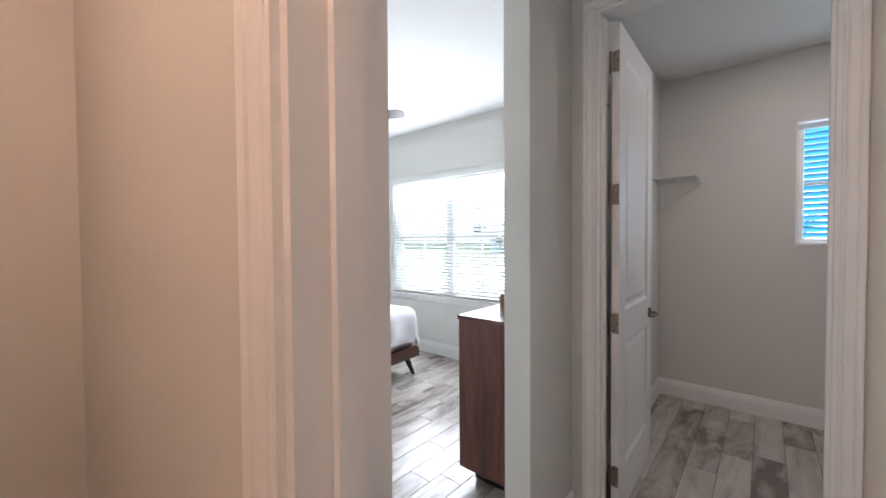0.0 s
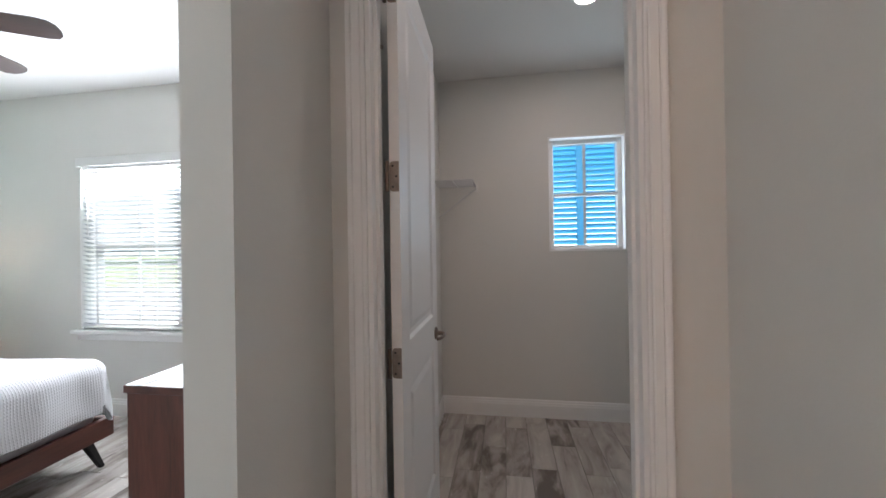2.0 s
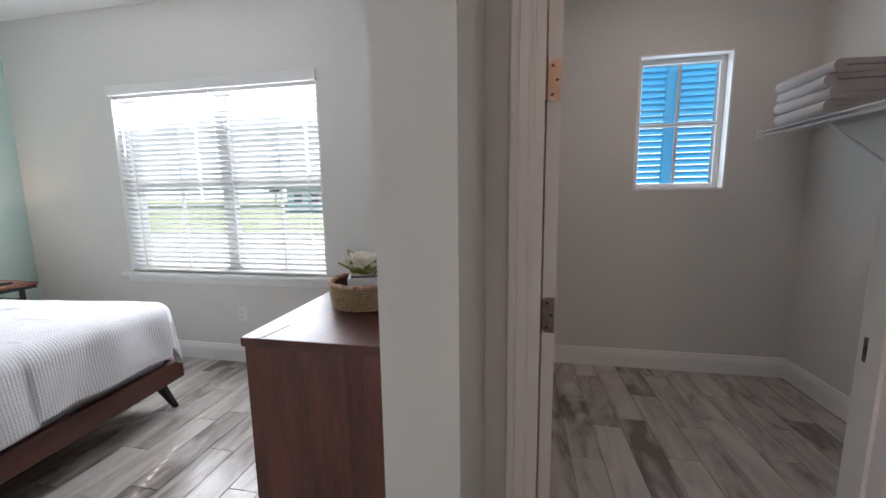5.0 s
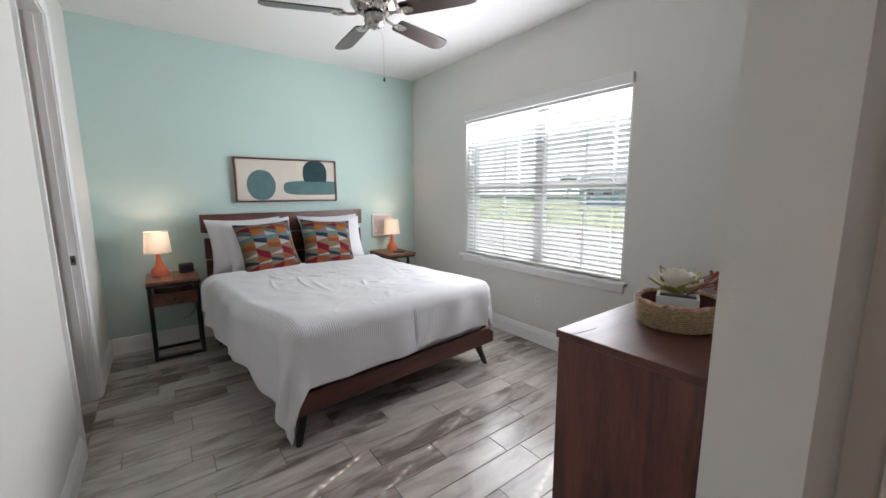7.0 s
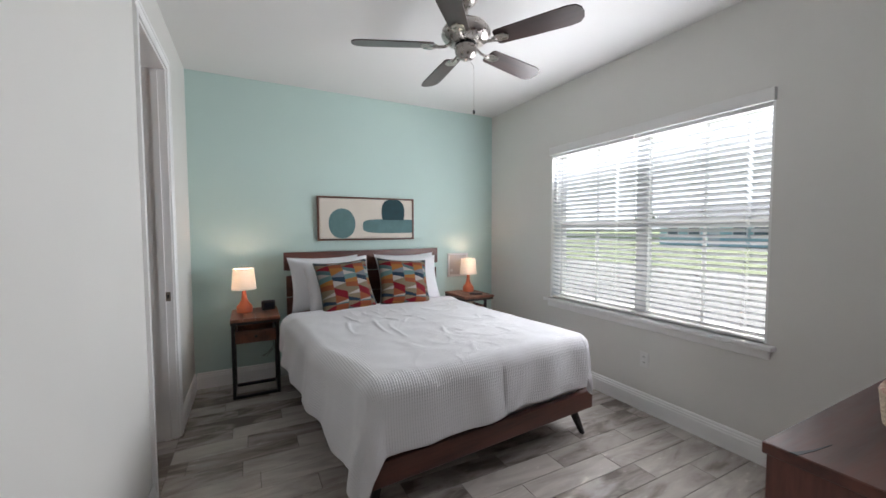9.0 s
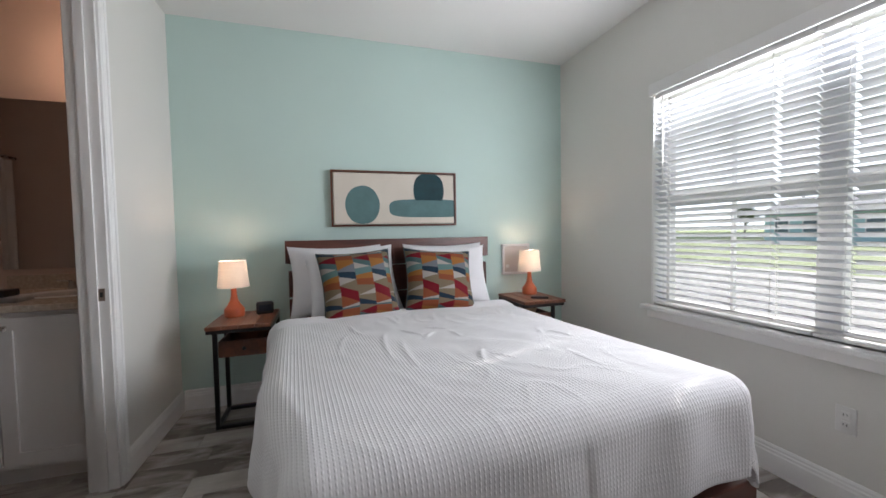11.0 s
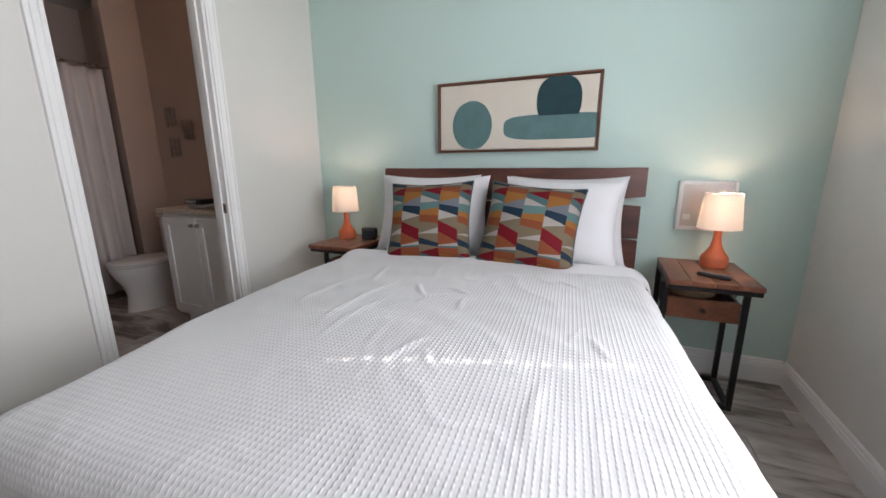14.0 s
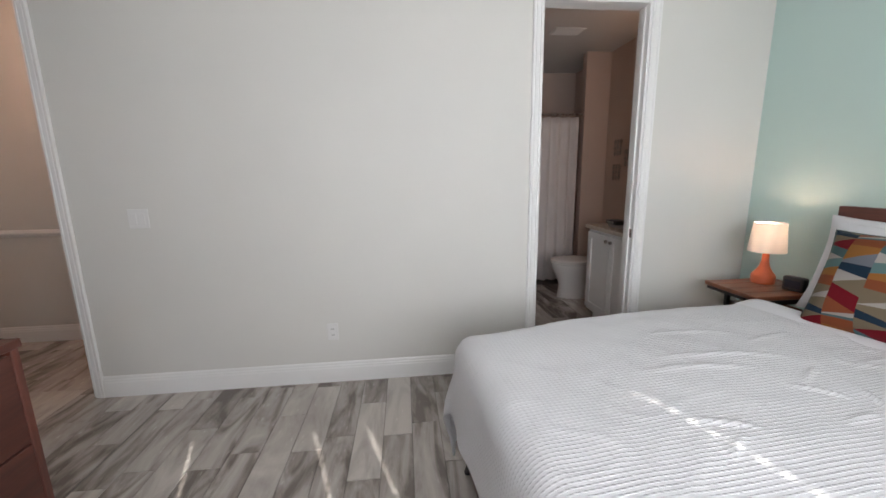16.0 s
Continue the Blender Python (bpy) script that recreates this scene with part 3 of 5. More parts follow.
def door_leaf(name, w, at, rz, label, levers=(1, -1)):
    """A two-panel leaf, from its hinge along local x, 35 mm thick."""
    d = thing(name, label, "door", at, "", rz, "structure")
    hgt, t = HEAD - 0.022, 0.035
    bm = bmesh.new()
    rails = [(0.0, 0.24), (0.86, 1.02), (hgt - 0.13, hgt)]
    st = 0.115
    box(bm, 0.002, -t, 0.01, st, 0, hgt)
    box(bm, w - st, -t, 0.01, w - 0.002, 0, hgt)
    for a, b in rails:
        box(bm, st, -t, max(a, 0.01), w - st, 0, b)
    part("leaf_frame", bm, M_DOOR, d)
    for a, b in ((0.24, 0.86), (1.02, hgt - 0.13)):
        bm = bmesh.new()
        x0, x1 = st, w - st
        for s, y in ((1, 0.0), (-1, -t)):
            ring = [[bm.verts.new((x0 + i, y - s * dep, a + i)), bm.verts.new((x1 - i, y - s * dep, a + i)), bm.verts.new((x1 - i, y - s * dep, b - i)), bm.verts.new((x0 + i, y - s * dep, b - i))]
                    for i, dep in ((0, 0.0), (0.012, 0.010), (0.030, 0.011), (0.055, 0.003))]
            for p, q in zip(ring, ring[1:]):
                for k in range(4):
                    bm.faces.new((p[k], p[(k + 1) % 4], q[(k + 1) % 4], q[k]))
            bm.faces.new(ring[-1])
        part("panel", bm, M_DOOR, d)
    for s in levers:
        lever(d, w - 0.065, 0.0 if s > 0 else -t, 0.925, s)
    return d


def hinge(parent, z):
    """Knuckle and rounded leaf with three screws, at the leaf's hinge edge."""
    bm = lathe([(0.0, z - 0.05), (0.0065, z - 0.05), (0.0065, z + 0.05), (0.0, z + 0.05)], 12, (-0.005, 0.006))
    h = part("hinge", bm, M_BRONZE, parent, "aged nickel hinge", 40)
    bm = bmesh.new()
    r = 0.012
    pts = [(-0.033, z - 0.05)] + [(-0.033, z + 0.05)] + [(-0.001 - r + r * math.sin(a), z + 0.05 - r + r * math.cos(a)) for a in (0, 0.5, 1.05, 1.57)] + [(-0.001 - r + r * math.cos(a), z - 0.05 + r - r * math.sin(a)) for a in (0, 0.5, 1.05, 1.57)]
    prism(pts, "x", -0.0015, 0.0022, bm)
    part("hinge_leaf", bm, M_BRONZE, h)
    for yy, zz in ((-0.012, z + 0.035), (-0.024, z), (-0.012, z - 0.035)):
        part("screw", moved(lathe([(0, 0), (0.004, 0), (0.003, 0.0015), (0, 0.0015)], 10), Matrix.Translation((-0.0015, yy, zz)) @ Matrix.Rotation(radians(-90), 4, "Y")), M_BLACKMETAL, h)


closet_door = door_leaf("door_closet", 0.730, (-0.288, 2.150, 0.0), 91.0, "white two-panel closet door standing open into the closet")
for z in (0.22, 0.97, 1.59, 2.22):
    hinge(closet_door, z)
bm = tube([(-0.005, 0.012, 2.02), (-0.012, 0.03, 2.02), (-0.03, 0.055, 2.02)], 0.006, 8)
stop = part("door_stop", bm, M_NICKEL, closet_door, "hinge pin door stop")
part("bumper", moved(lathe([(0, -0.008), (0.011, -0.008), (0.012, 0.0), (0.009, 0.008), (0, 0.008)], 14), Matrix.Translation((-0.03, 0.055, 2.02)) @ Matrix.Rotation(radians(60), 4, "Y")), M_BLUEPLASTIC, stop, "blue rubber bumper", 50)
entry_door = door_leaf("door_entry", 0.68, (0.618, 0.565, 0.0), 94.0, "white two-panel entry door standing open against the wall", levers=(1,))
for z in (0.22, 0.97, 1.59, 2.22):
    hinge(entry_door, z)
bath_door = door_leaf("door_bath", 0.68, (BATH[1] - 0.018, Y_S - 0.125, 0.0), -92.0, "white two-panel bathroom door opened into the bathroom", levers=(-1,))


def strike(x, y, z, side, name):
    t = thing(name, "small nickel strike plate in the door jamb", "strike plate", (x, y, z))
    part("plate", one_box(0, -0.014, -0.03, side * 0.002, 0.014, 0.03, bevel=0.0008), M_BRONZE, t)
    # raised dark patch painted as the shade in the latch hole
    part("latch_hole_shade", one_box(side * 0.002, -0.006, -0.012, side * 0.0026, 0.006, 0.012), M_SLOTSHADE, t)


strike(BATH[0] + 0.0145, Y_S - 0.03, 0.955, 1, "strike_plate")
strike(CLOS[1] - 0.0145, Y_C1 - 0.03, 0.93, -1, "strike_plate")


# ---- bedroom window with its two blinds ----
def window_unit(name, x0, x1, z0, z1, y, label, lights):
    """A white vinyl hung window in its opening; lights: bars across each sash (columns)."""
    w = thing(name, label, "window", (0, 0, 0), "", 0, "structure")
    f = 0.030 if lights == 2 else 0.048
    mr = 0.028 if lights == 2 else 0.011
    bm = bmesh.new()
    for a in ((x0, x0 + f, z0, z1), (x1 - f, x1, z0, z1), (x0 + f, x1 - f, z0, z0 + f), (x0 + f, x1 - f, z1 - f, z1)):
        box(bm, a[0], y - 0.03, a[2], a[1], y + 0.03, a[3], bevel=0.004)
    part("window_frame", bm, M_WHITEPLASTIC, w)
    cols = [(x0 + f, x1 - f)]
    if lights == 2:
        xm = (x0 + x1) / 2
        part("mullion", one_box(xm - 0.05, y - 0.03, z0 + f, xm + 0.05, y + 0.03, z1 - f, bevel=0.004), M_WHITEPLASTIC, w)
        cols = [(x0 + f, xm - 0.05), (xm + 0.05, x1 - f)]
    zm = (z0 + z1) / 2
    for a, b in cols:
        part("meeting_rail", one_box(a, y - 0.028, zm - mr, b, y + 0.02, zm + mr, bevel=0.004), M_WHITEPLASTIC, w)
        for lo, hi in ((z0 + f, zm - mr), (zm + mr, z1 - f)):
            pane = part("pane", one_box(a, y - 0.003, lo, b, y + 0.003, hi), M_GLASS, w, "clear glass pane")
            pane.visible_shadow = False
            if lights == 2:
                part("glazing_bar", one_box((a + b) / 2 - 0.009, y - 0.010, lo, (a + b) / 2 + 0.009, y + 0.010, hi), M_WHITEPLASTIC, w)
    return w


window_unit("window_1", *WIN, Y_N + 0.15, "wide white double window behind white blinds", 2)
bm = bmesh.new()
box(bm, WIN[0] - 0.045, Y_N - 0.055, WIN[2] - 0.028, WIN[1] + 0.045, Y_N + 0.12, WIN[2], bevel=0.006, seg=2)
box(bm, WIN[0] - 0.02, Y_N - 0.016, WIN[2] - 0.085, WIN[1] + 0.02, Y_N - 0.0005, WIN[2] - 0.028, bevel=0.003)
structure("window_sill", bm, M_TRIM, "white painted window sill with an apron below", "window sill")
bm = bmesh.new()
r = 0.012
box(bm, WIN[0], Y_N + 0.001, WIN[2], WIN[0] + r, Y_N + 0.12, WIN[3])
box(bm, WIN[1] - r, Y_N + 0.001, WIN[2], WIN[1], Y_N + 0.12, WIN[3])
box(bm, WIN[0] + r, Y_N + 0.001, WIN[3] - r, WIN[1] - r, Y_N + 0.12, WIN[3])
structure("trim_window_reveal", bm, M_TRIM, "white window reveal", "trim")

TILT, PITCH, SLAT_W = 25.0, 0.0385, 0.050


def slat_mesh(w, holes):
    """A slightly crowned slat, centred, with a cord slot at each of holes."""
    bm = bmesh.new()
    t, hw, hs = 0.0028, 0.0100, 0.0190
    xs = [-w / 2]
    for h in holes:
        xs += [h - hw, h + hw]
    xs.append(w / 2)
    for k, (a, b) in enumerate(zip(xs, xs[1:])):
        if k % 2 == 0:
            prism([(-SLAT_W / 2, -0.0015), (0, 0.0015), (SLAT_W / 2, -0.0015), (SLAT_W / 2, -0.0015 + t), (0, 0.0015 + t), (-SLAT_W / 2, -0.0015 + t)], "x", a, b, bm)
        else:
            prism([(-SLAT_W / 2, -0.0015), (-hs, 0.0005), (-hs, 0.0005 + t), (-SLAT_W / 2, -0.0015 + t)], "x", a, b, bm)
            prism([(hs, 0.0005), (SLAT_W / 2, -0.0015), (SLAT_W / 2, -0.0015 + t), (hs, 0.0005 + t)], "x", a, b, bm)
    return bm


def blind(x0, x1, wand_x, cords):
    """A faux-wood blind in the window's opening."""
    yb = Y_N + 0.032
    b = thing("window_blind", "white slatted window blind, lowered and half open", "blind", ((x0 + x1) / 2, yb, WIN[2]), "bedroom window blinds")
    w = x1 - x0
    top = WIN[3] - WIN[2]
    part("headrail", one_box(-w / 2, -0.028, top - 0.052, w / 2, 0.028, top - 0.014, bevel=0.003), M_WHITEPLASTIC, b)
    part("bottom_rail", one_box(-w / 2, -0.026, 0.004, w / 2, 0.026, 0.022, bevel=0.004), M_WHITEPLASTIC, b)
    holes = tuple(c - (x0 + x1) / 2 for c in cords)
    first = None
    n = int((top - 0.085) / PITCH)
    for k in range(n):
        z = 0.045 + PITCH * k
        if first is None:
            first = part("slat", slat_mesh(w, holes), M_SLAT, b)
            s = first
        else:
            s = new("slat", first.data)
            s.parent = b
        s.matrix_basis = pose(0, 0, z, -TILT + random.uniform(-1.2, 1.2), random.uniform(-0.06, 0.06), 0)
    for h in holes:
        for yy in (-0.0245, 0.0245):
            part("ladder_cord", one_box(h - 0.012, yy - 0.0006, 0.02, h - 0.010, yy + 0.0006, top - 0.05), M_CORD, b)
    if wand_x is not None:
        part("tilt_wand", tube([(wand_x, -0.036, top - 0.05), (wand_x, -0.040, top - 0.10), (wand_x + 0.004, -0.040, top - 0.62)], 0.0045, 8), M_WHITEPLASTIC, b, "clear white tilt wand", 60)
    return b


XM = (WIN[0] + WIN[1]) / 2
blind(WIN[0] + 0.014, XM - 0.003, -0.36, (-3.40, -2.78))
blind(XM + 0.003, WIN[1] - 0.014, None, (-2.495, -1.86))
bm = one_box(WIN[0] - 0.004, Y_N - 0.030, WIN[3] - 0.03, WIN[1] + 0.004, Y_N - 0.012, WIN[3] + 0.045, bevel=0.004, seg=2)
box(bm, WIN[0] - 0.004, Y_N - 0.012, WIN[3] - 0.03, WIN[0] + 0.010, Y_N + 0.0, WIN[3] + 0.045)
box(bm, WIN[1] - 0.010, Y_N - 0.012, WIN[3] - 0.03, WIN[1] + 0.004, Y_N + 0.0, WIN[3] + 0.045)
tagged(part("blind_valance", bm, M_WHITEPLASTIC), "white valance board above the bedroom blinds", "valance")

# ---- closet window with blue louvred shutters outside ----
window_unit("window_2", *CWIN, Y_CN + 0.10, "small white closet window with a cross bar", 1)
part("glazing_bar", one_box((CWIN[0] + CWIN[1]) / 2 - 0.010, Y_CN + 0.085, CWIN[2] + 0.049, (CWIN[0] + CWIN[1]) / 2 + 0.010, Y_CN + 0.094, CWIN[3] - 0.049), M_WHITEPLASTIC, bpy.data.objects["window_2"])
bm = bmesh.new()
for a in ((CWIN[0], CWIN[0] + r, CWIN[2], CWIN[3]), (CWIN[1] - r, CWIN[1], CWIN[2], CWIN[3]), (CWIN[0] + r, CWIN[1] - r, CWIN[2], CWIN[2] + r), (CWIN[0] + r, CWIN[1] - r, CWIN[3] - r, CWIN[3])):
    box(bm, a[0], Y_CN - 0.004, a[2], a[1], Y_CN + 0.068, a[3])
structure("trim_closet_reveal", bm, M_TRIM, "white reveal of the closet window", "trim")
sh = thing("louvred_shutter", "bright blue louvred shutter outside the closet window", "shutter", (0, 0, 0))
ys = Y_CN + 0.24
xm = (CWIN[0] + CWIN[1]) / 2
for zz in (CWIN[2] - 0.13, CWIN[3] + 0.07):
    part("shutter_arm", one_box(CWIN[0] - 0.10, Y_CN + 0.161, zz, CWIN[0] - 0.07, ys - 0.018, zz + 0.03), M_BLUE, sh)
    part("shutter_arm", one_box(CWIN[1] + 0.07, Y_CN + 0.161, zz, CWIN[1] + 0.10, ys - 0.018, zz + 0.03), M_BLUE, sh)
for a, b in ((CWIN[0] - 0.12, CWIN[0] - 0.06), (xm - 0.035, xm + 0.035), (CWIN[1] + 0.06, CWIN[1] + 0.12)):
    part("stile", one_box(a, ys - 0.018, CWIN[2] - 0.1, b, ys + 0.018, CWIN[3] + 0.1, bevel=0.003), M_BLUE, sh)
for a, b in ((CWIN[0] - 0.06, xm - 0.035), (xm + 0.035, CWIN[1] + 0.06)):
    lou = None
    for k in range(24):
        z = CWIN[2] - 0.06 + k * 0.045
        if lou is None:
            lou = part("louvre", one_box(a, -0.028, -0.004, b, 0.028, 0.004, bevel=0.002), M_BLUE, sh)
            s = lou
        else:
            s = new("louvre", lou.data)
            s.parent = sh
        s.matrix_basis = pose(0, ys, z, -36, 0, 0)

# ---- bed ----
BED = pose(-4.385, 2.05, 0, 0, 0, 4.6)
bed = thing("bed", "walnut platform bed with a plank headboard and black splayed legs", "bed", (-4.385, 2.05, 0), rz=4.6)
L, W2 = 2.03, 0.80
MT = 0.65


def rail_box(name, *a):
    return part(name, one_box(*a, bevel=0.006, seg=2), M_WALNUT if name in ("foot_rail",) else M_WALNUT_X, bed)


rail_box("side_rail", 0.03, -W2, 0.19, L - 0.04, -W2 + 0.04, 0.31)
rail_box("side_rail", 0.03, W2 - 0.04, 0.19, L - 0.04, W2, 0.31)
rail_box("foot_rail", L - 0.04, -W2, 0.19, L, W2, 0.31)
part("slat_base", one_box(0.03, -W2 + 0.04, 0.22, L - 0.04, W2 - 0.04, 0.27), M_WALNUT_X, bed)
for sx, sy in ((L - 0.10, -1), (L - 0.10, 1), (0.16, -1), (0.16, 1)):
    bm = bmesh.new()
    rings = []
    for z, w, off in ((0.0, 0.030, 0.055), (0.19, 0.052, 0.0)):
        cx, cy = sx + (off if sx > 1 else -off), sy * (W2 - 0.10 + off)
        rings.append([bm.verts.new((cx + dx * w / 2, cy + dy * w / 2, z)) for dx, dy in ((-1, -1), (1, -1), (1, 1), (-1, 1))])
    for k in range(4):
        bm.faces.new((rings[0][k], rings[0][(k + 1) % 4], rings[1][(k + 1) % 4], rings[1][k]))
    bm.faces.new(rings[0][::-1]), bm.faces.new(rings[1])
    bmesh.ops.bevel(bm, geom=bm.edges[:], offset=0.005, segments=2, affect="EDGES")
    part("leg", bm, M_BLACKLEG, bed, "black splayed wooden leg")


def headboard_plank(z0, z1, notch, inset=0.0, droop=0.0):
    """A plank with a live-edge slit that opens towards its ends."""
    w = 0.80 - inset
    n = 40
    pts = []
    for k in range(n + 1):
        y = -w + 2 * w * k / n
        e = max(0, abs(y) / w - 0.62) / 0.38
        pts.append((y, z0 + notch * e))
    top = []
    for k in range(n, -1, -1):
        y = -w + 2 * w * k / n
        e = max(0, abs(y) / w - 0.62) / 0.38
        top.append((y, z1 - droop * e * e + 0.002 * noise.noise((y * 6, z0, 2.0))))
    bm = prism(pts + top, "x", -0.035, 0.0)
    part("headboard_plank", bm, M_WALNUT, bed)


headboard_plank(0.990, 1.185, 0.036)
headboard_plank(0.785, 0.982, 0.0, 0.018, 0.012)
headboard_plank(0.42, 0.778, 0.0, 0.018, 0.006)
for y in (-0.52, 0.52):
    part("headboard_post", one_box(-0.075, y - 0.04, 0.0, -0.036, y + 0.04, 1.10, bevel=0.004), M_WALNUT_Z, bed)
for y in (-0.74, 0.74):
    part("leg", one_box(-0.03, y - 0.03, 0.0, 0.028, y + 0.03, 0.42, bevel=0.004), M_BLACKLEG, bed)

mat_ob = thing("mattress", "white mattress with a fitted sheet on the bed", "mattress", (-4.385, 2.05, 0.27), rz=4.6)
bm = one_box(0.035, -0.755, 0.001, L - 0.05, 0.755, MT - 0.27, bevel=0.06, seg=4)
part("fitted_sheet", bm, M_SHEET, mat_ob, "", 60)


# creases pressed into the quilt: along, across, angle, half length, half width, height
CREASES = [(0.95, -0.18, 0.5, 0.09, 0.009, 0.011), (1.02, -0.10, -0.7, 0.08, 0.008, 0.010), (0.92, -0.02, 1.1, 0.06, 0.008, 0.010), (1.06, 0.03, 0.1, 0.07, 0.009, 0.008),
           (1.12, -0.36, -0.15, 0.26, 0.010, 0.008), (1.28, -0.30, -0.1, 0.22, 0.012, 0.007), (1.05, -0.55, -0.2, 0.20, 0.010, 0.008), (0.80, -0.45, 0.15, 0.14, 0.010, 0.007),
           (1.45, -0.02, -0.4, 0.09, 0.010, 0.010), (1.50, 0.06, 0.5, 0.06, 0.008, 0.007), (1.30, 0.50, 0.3, 0.08, 0.009, 0.008), (1.22, 0.44, -0.4, 0.07, 0.008, 0.007),
           (0.72, 0.42, 0.9, 0.06, 0.008, 0.006), (0.70, 0.50, -0.3, 0.08, 0.008, 0.006), (1.62, 0.35, -0.1, 0.14, 0.011, 0.006), (0.66, -0.20, 0.1, 0.12, 0.009, 0.005)]


def quilt():
    """The quilt: rounds over the mattress and hangs down, with folds that grow towards the hem, and a long tail at one foot corner."""
    bm = bmesh.new()
    uvl = bm.loops.layers.uv.new("UVMap")
    s0, s1 = 0.42, L - 0.075
    foot = 0.382
    ns, nt_ = 260, 240
    R = 0.095
    grid = []
    for i in range(ns + 1):
        s = s0 + (s1 + foot - s0) * i / ns
        row = []
        for j in range(nt_ + 1):
            t = -1.175 + 2.235 * j / nt_
            sg = 1 if t > 0 else -1
            far = min(1.0, max(0.0, (s - 1.35) / 0.55))
            far = far * far * (3 - 2 * far)
            tw = 0.675 + 0.015 * far if sg > 0 else 0.79 - 0.085 * far
            dx, dy = max(0.0, s - s1), max(0.0, abs(t) - tw)
            d = math.hypot(dx, dy)
            ux, uy = (dx / d, dy / d) if d > 1e-6 else (0, 0)
            arc = R * math.pi / 2
            if d < arc:
                out, down = R * math.sin(d / R), R * (1 - math.cos(d / R))
            else:
                out, down = R + 0.06 * (d - arc), R + (d - arc)
            tail = max(0.0, min(1.0, (dx + dy - 0.25) / 0.4)) * (1 if sg < 0 else 0)
            if sg > 0 and dx > 0 and dy > 0:
                down *= 0.86
            hang = min(1.0, down / 0.3)
            wave = 0.015 * hang * (0.4 + abs(noise.noise((s * 3, t * 3, 7.0))) * 2) * math.sin(17 * (s if dy > dx else t) + 2.0 * sg + 3 * noise.noise((s * 2, t * 2, 0.3)))
            out += wave + 0.035 * tail
            x, y = min(s, s1) + ux * out, sg * (min(abs(t), tw) + uy * out)
            puff = 0.010 * noise.noise((s * 2.3, t * 2.3, 1.7)) + 0.004 * noise.noise((s * 8, t * 8, 4.1)) + 0.005 * max(0, 0.12 - abs(noise.noise((s * 3.1 - t, t * 6.5 + s, 3.3)))) * 8 * max(0, noise.noise((s * 2.1, t * 2.1, 8.8)) + 0.15)
            ridge = abs(noise.noise((s * 1.6 + t * 1.1, (t - s * 0.4) * 5.0, 9.2)))
            puff += 0.0035 * max(0, 0.25 - ridge) * 4 * (0.4 + max(0, noise.noise((s * 1.5, t * 1.5, 6.6))))
            for cs, ct, an, ln, wd, ht in CREASES:
                p = (s - cs) * math.cos(an) + (t - ct) * math.sin(an)
                q_ = (t - ct) * math.cos(an) - (s - cs) * math.sin(an) - 0.10 * p * p / ln
                if abs(p) < ln and abs(q_) < 4 * wd:
                    puff += ht * math.exp(-(q_ / wd) ** 2) * (1 - (p / ln) ** 2)
            edge = 1 - 0.25 * max(0, abs(t) - tw * 0.6) / tw
            z = MT + 0.050 + puff * (1 - 0.6 * hang) * edge - down * (1.0 + 0.16 * tail)
            row.append(bm.verts.new((x, y, z)))
        grid.append(row)
    for i in range(ns):
        for j in range(nt_):
            f = bm.faces.new((grid[i][j], grid[i + 1][j], grid[i + 1][j + 1], grid[i][j + 1]))
            for lp, (a, b) in zip(f.loops, ((i, j), (i + 1, j), (i + 1, j + 1), (i, j + 1))):
                lp[uvl].uv = ((s1 + foot - s0) * a / ns, 2.235 * b / nt_)
    q = thing("quilt", "white seersucker quilt spread over the bed, hanging low at one corner", "quilt", (-4.385, 2.05, 0.27), rz=4.6)
    ob = part("cover", bm, M_LINEN, q, "", 80)
    ob.matrix_basis = pose(0, 0, -0.27)
    md = ob.modifiers.new("thick", "SOLIDIFY")
    md.thickness, md.offset = 0.012, -1
    # folded hem at the head end
    bm = bmesh.new()
    n = 60
    prof = [(0.0, 0.0), (-0.03, -0.004), (-0.042, 0.006), (-0.038, 0.016), (-0.018, 0.022), (0.02, 0.022), (0.06, 0.016), (0.10, 0.004)]
    rows = []
    for k in range(n + 1):
        t = -1.10 + 2.08 * k / n
        sg = 1 if t > 0 else -1
        tw = 0.675 if sg > 0 else 0.79
        dy = max(0.0, abs(t) - tw)
        arc = R * math.pi / 2
        out, down = (R * math.sin(dy / R), R * (1 - math.cos(dy / R))) if dy < arc else (R + 0.06 * (dy - arc), R + dy - arc)
        wob = 0.012 * noise.noise((t * 4, 0.5, 2.2))
        nx = math.sin(min(dy, arc) / R)
        nz_ = math.cos(min(dy, arc) / R)
        rows.append([bm.verts.new((s0 + p + wob, sg * (min(abs(t), tw) + out + q_ * nx), MT + 0.044 - down + (q_ + wob * 0.5) * nz_)) for p, q_ in prof])
    for a, b in zip(rows, rows[1:]):
        for i in range(len(prof) - 1):
            bm.faces.new((a[i], a[i + 1], b[i + 1], b[i]))
    hem = part("folded_hem", bm, M_SHEET, q, "turned-back white hem", 80)
    hem.matrix_basis = pose(0, 0, -0.27)
    return q


quilt()


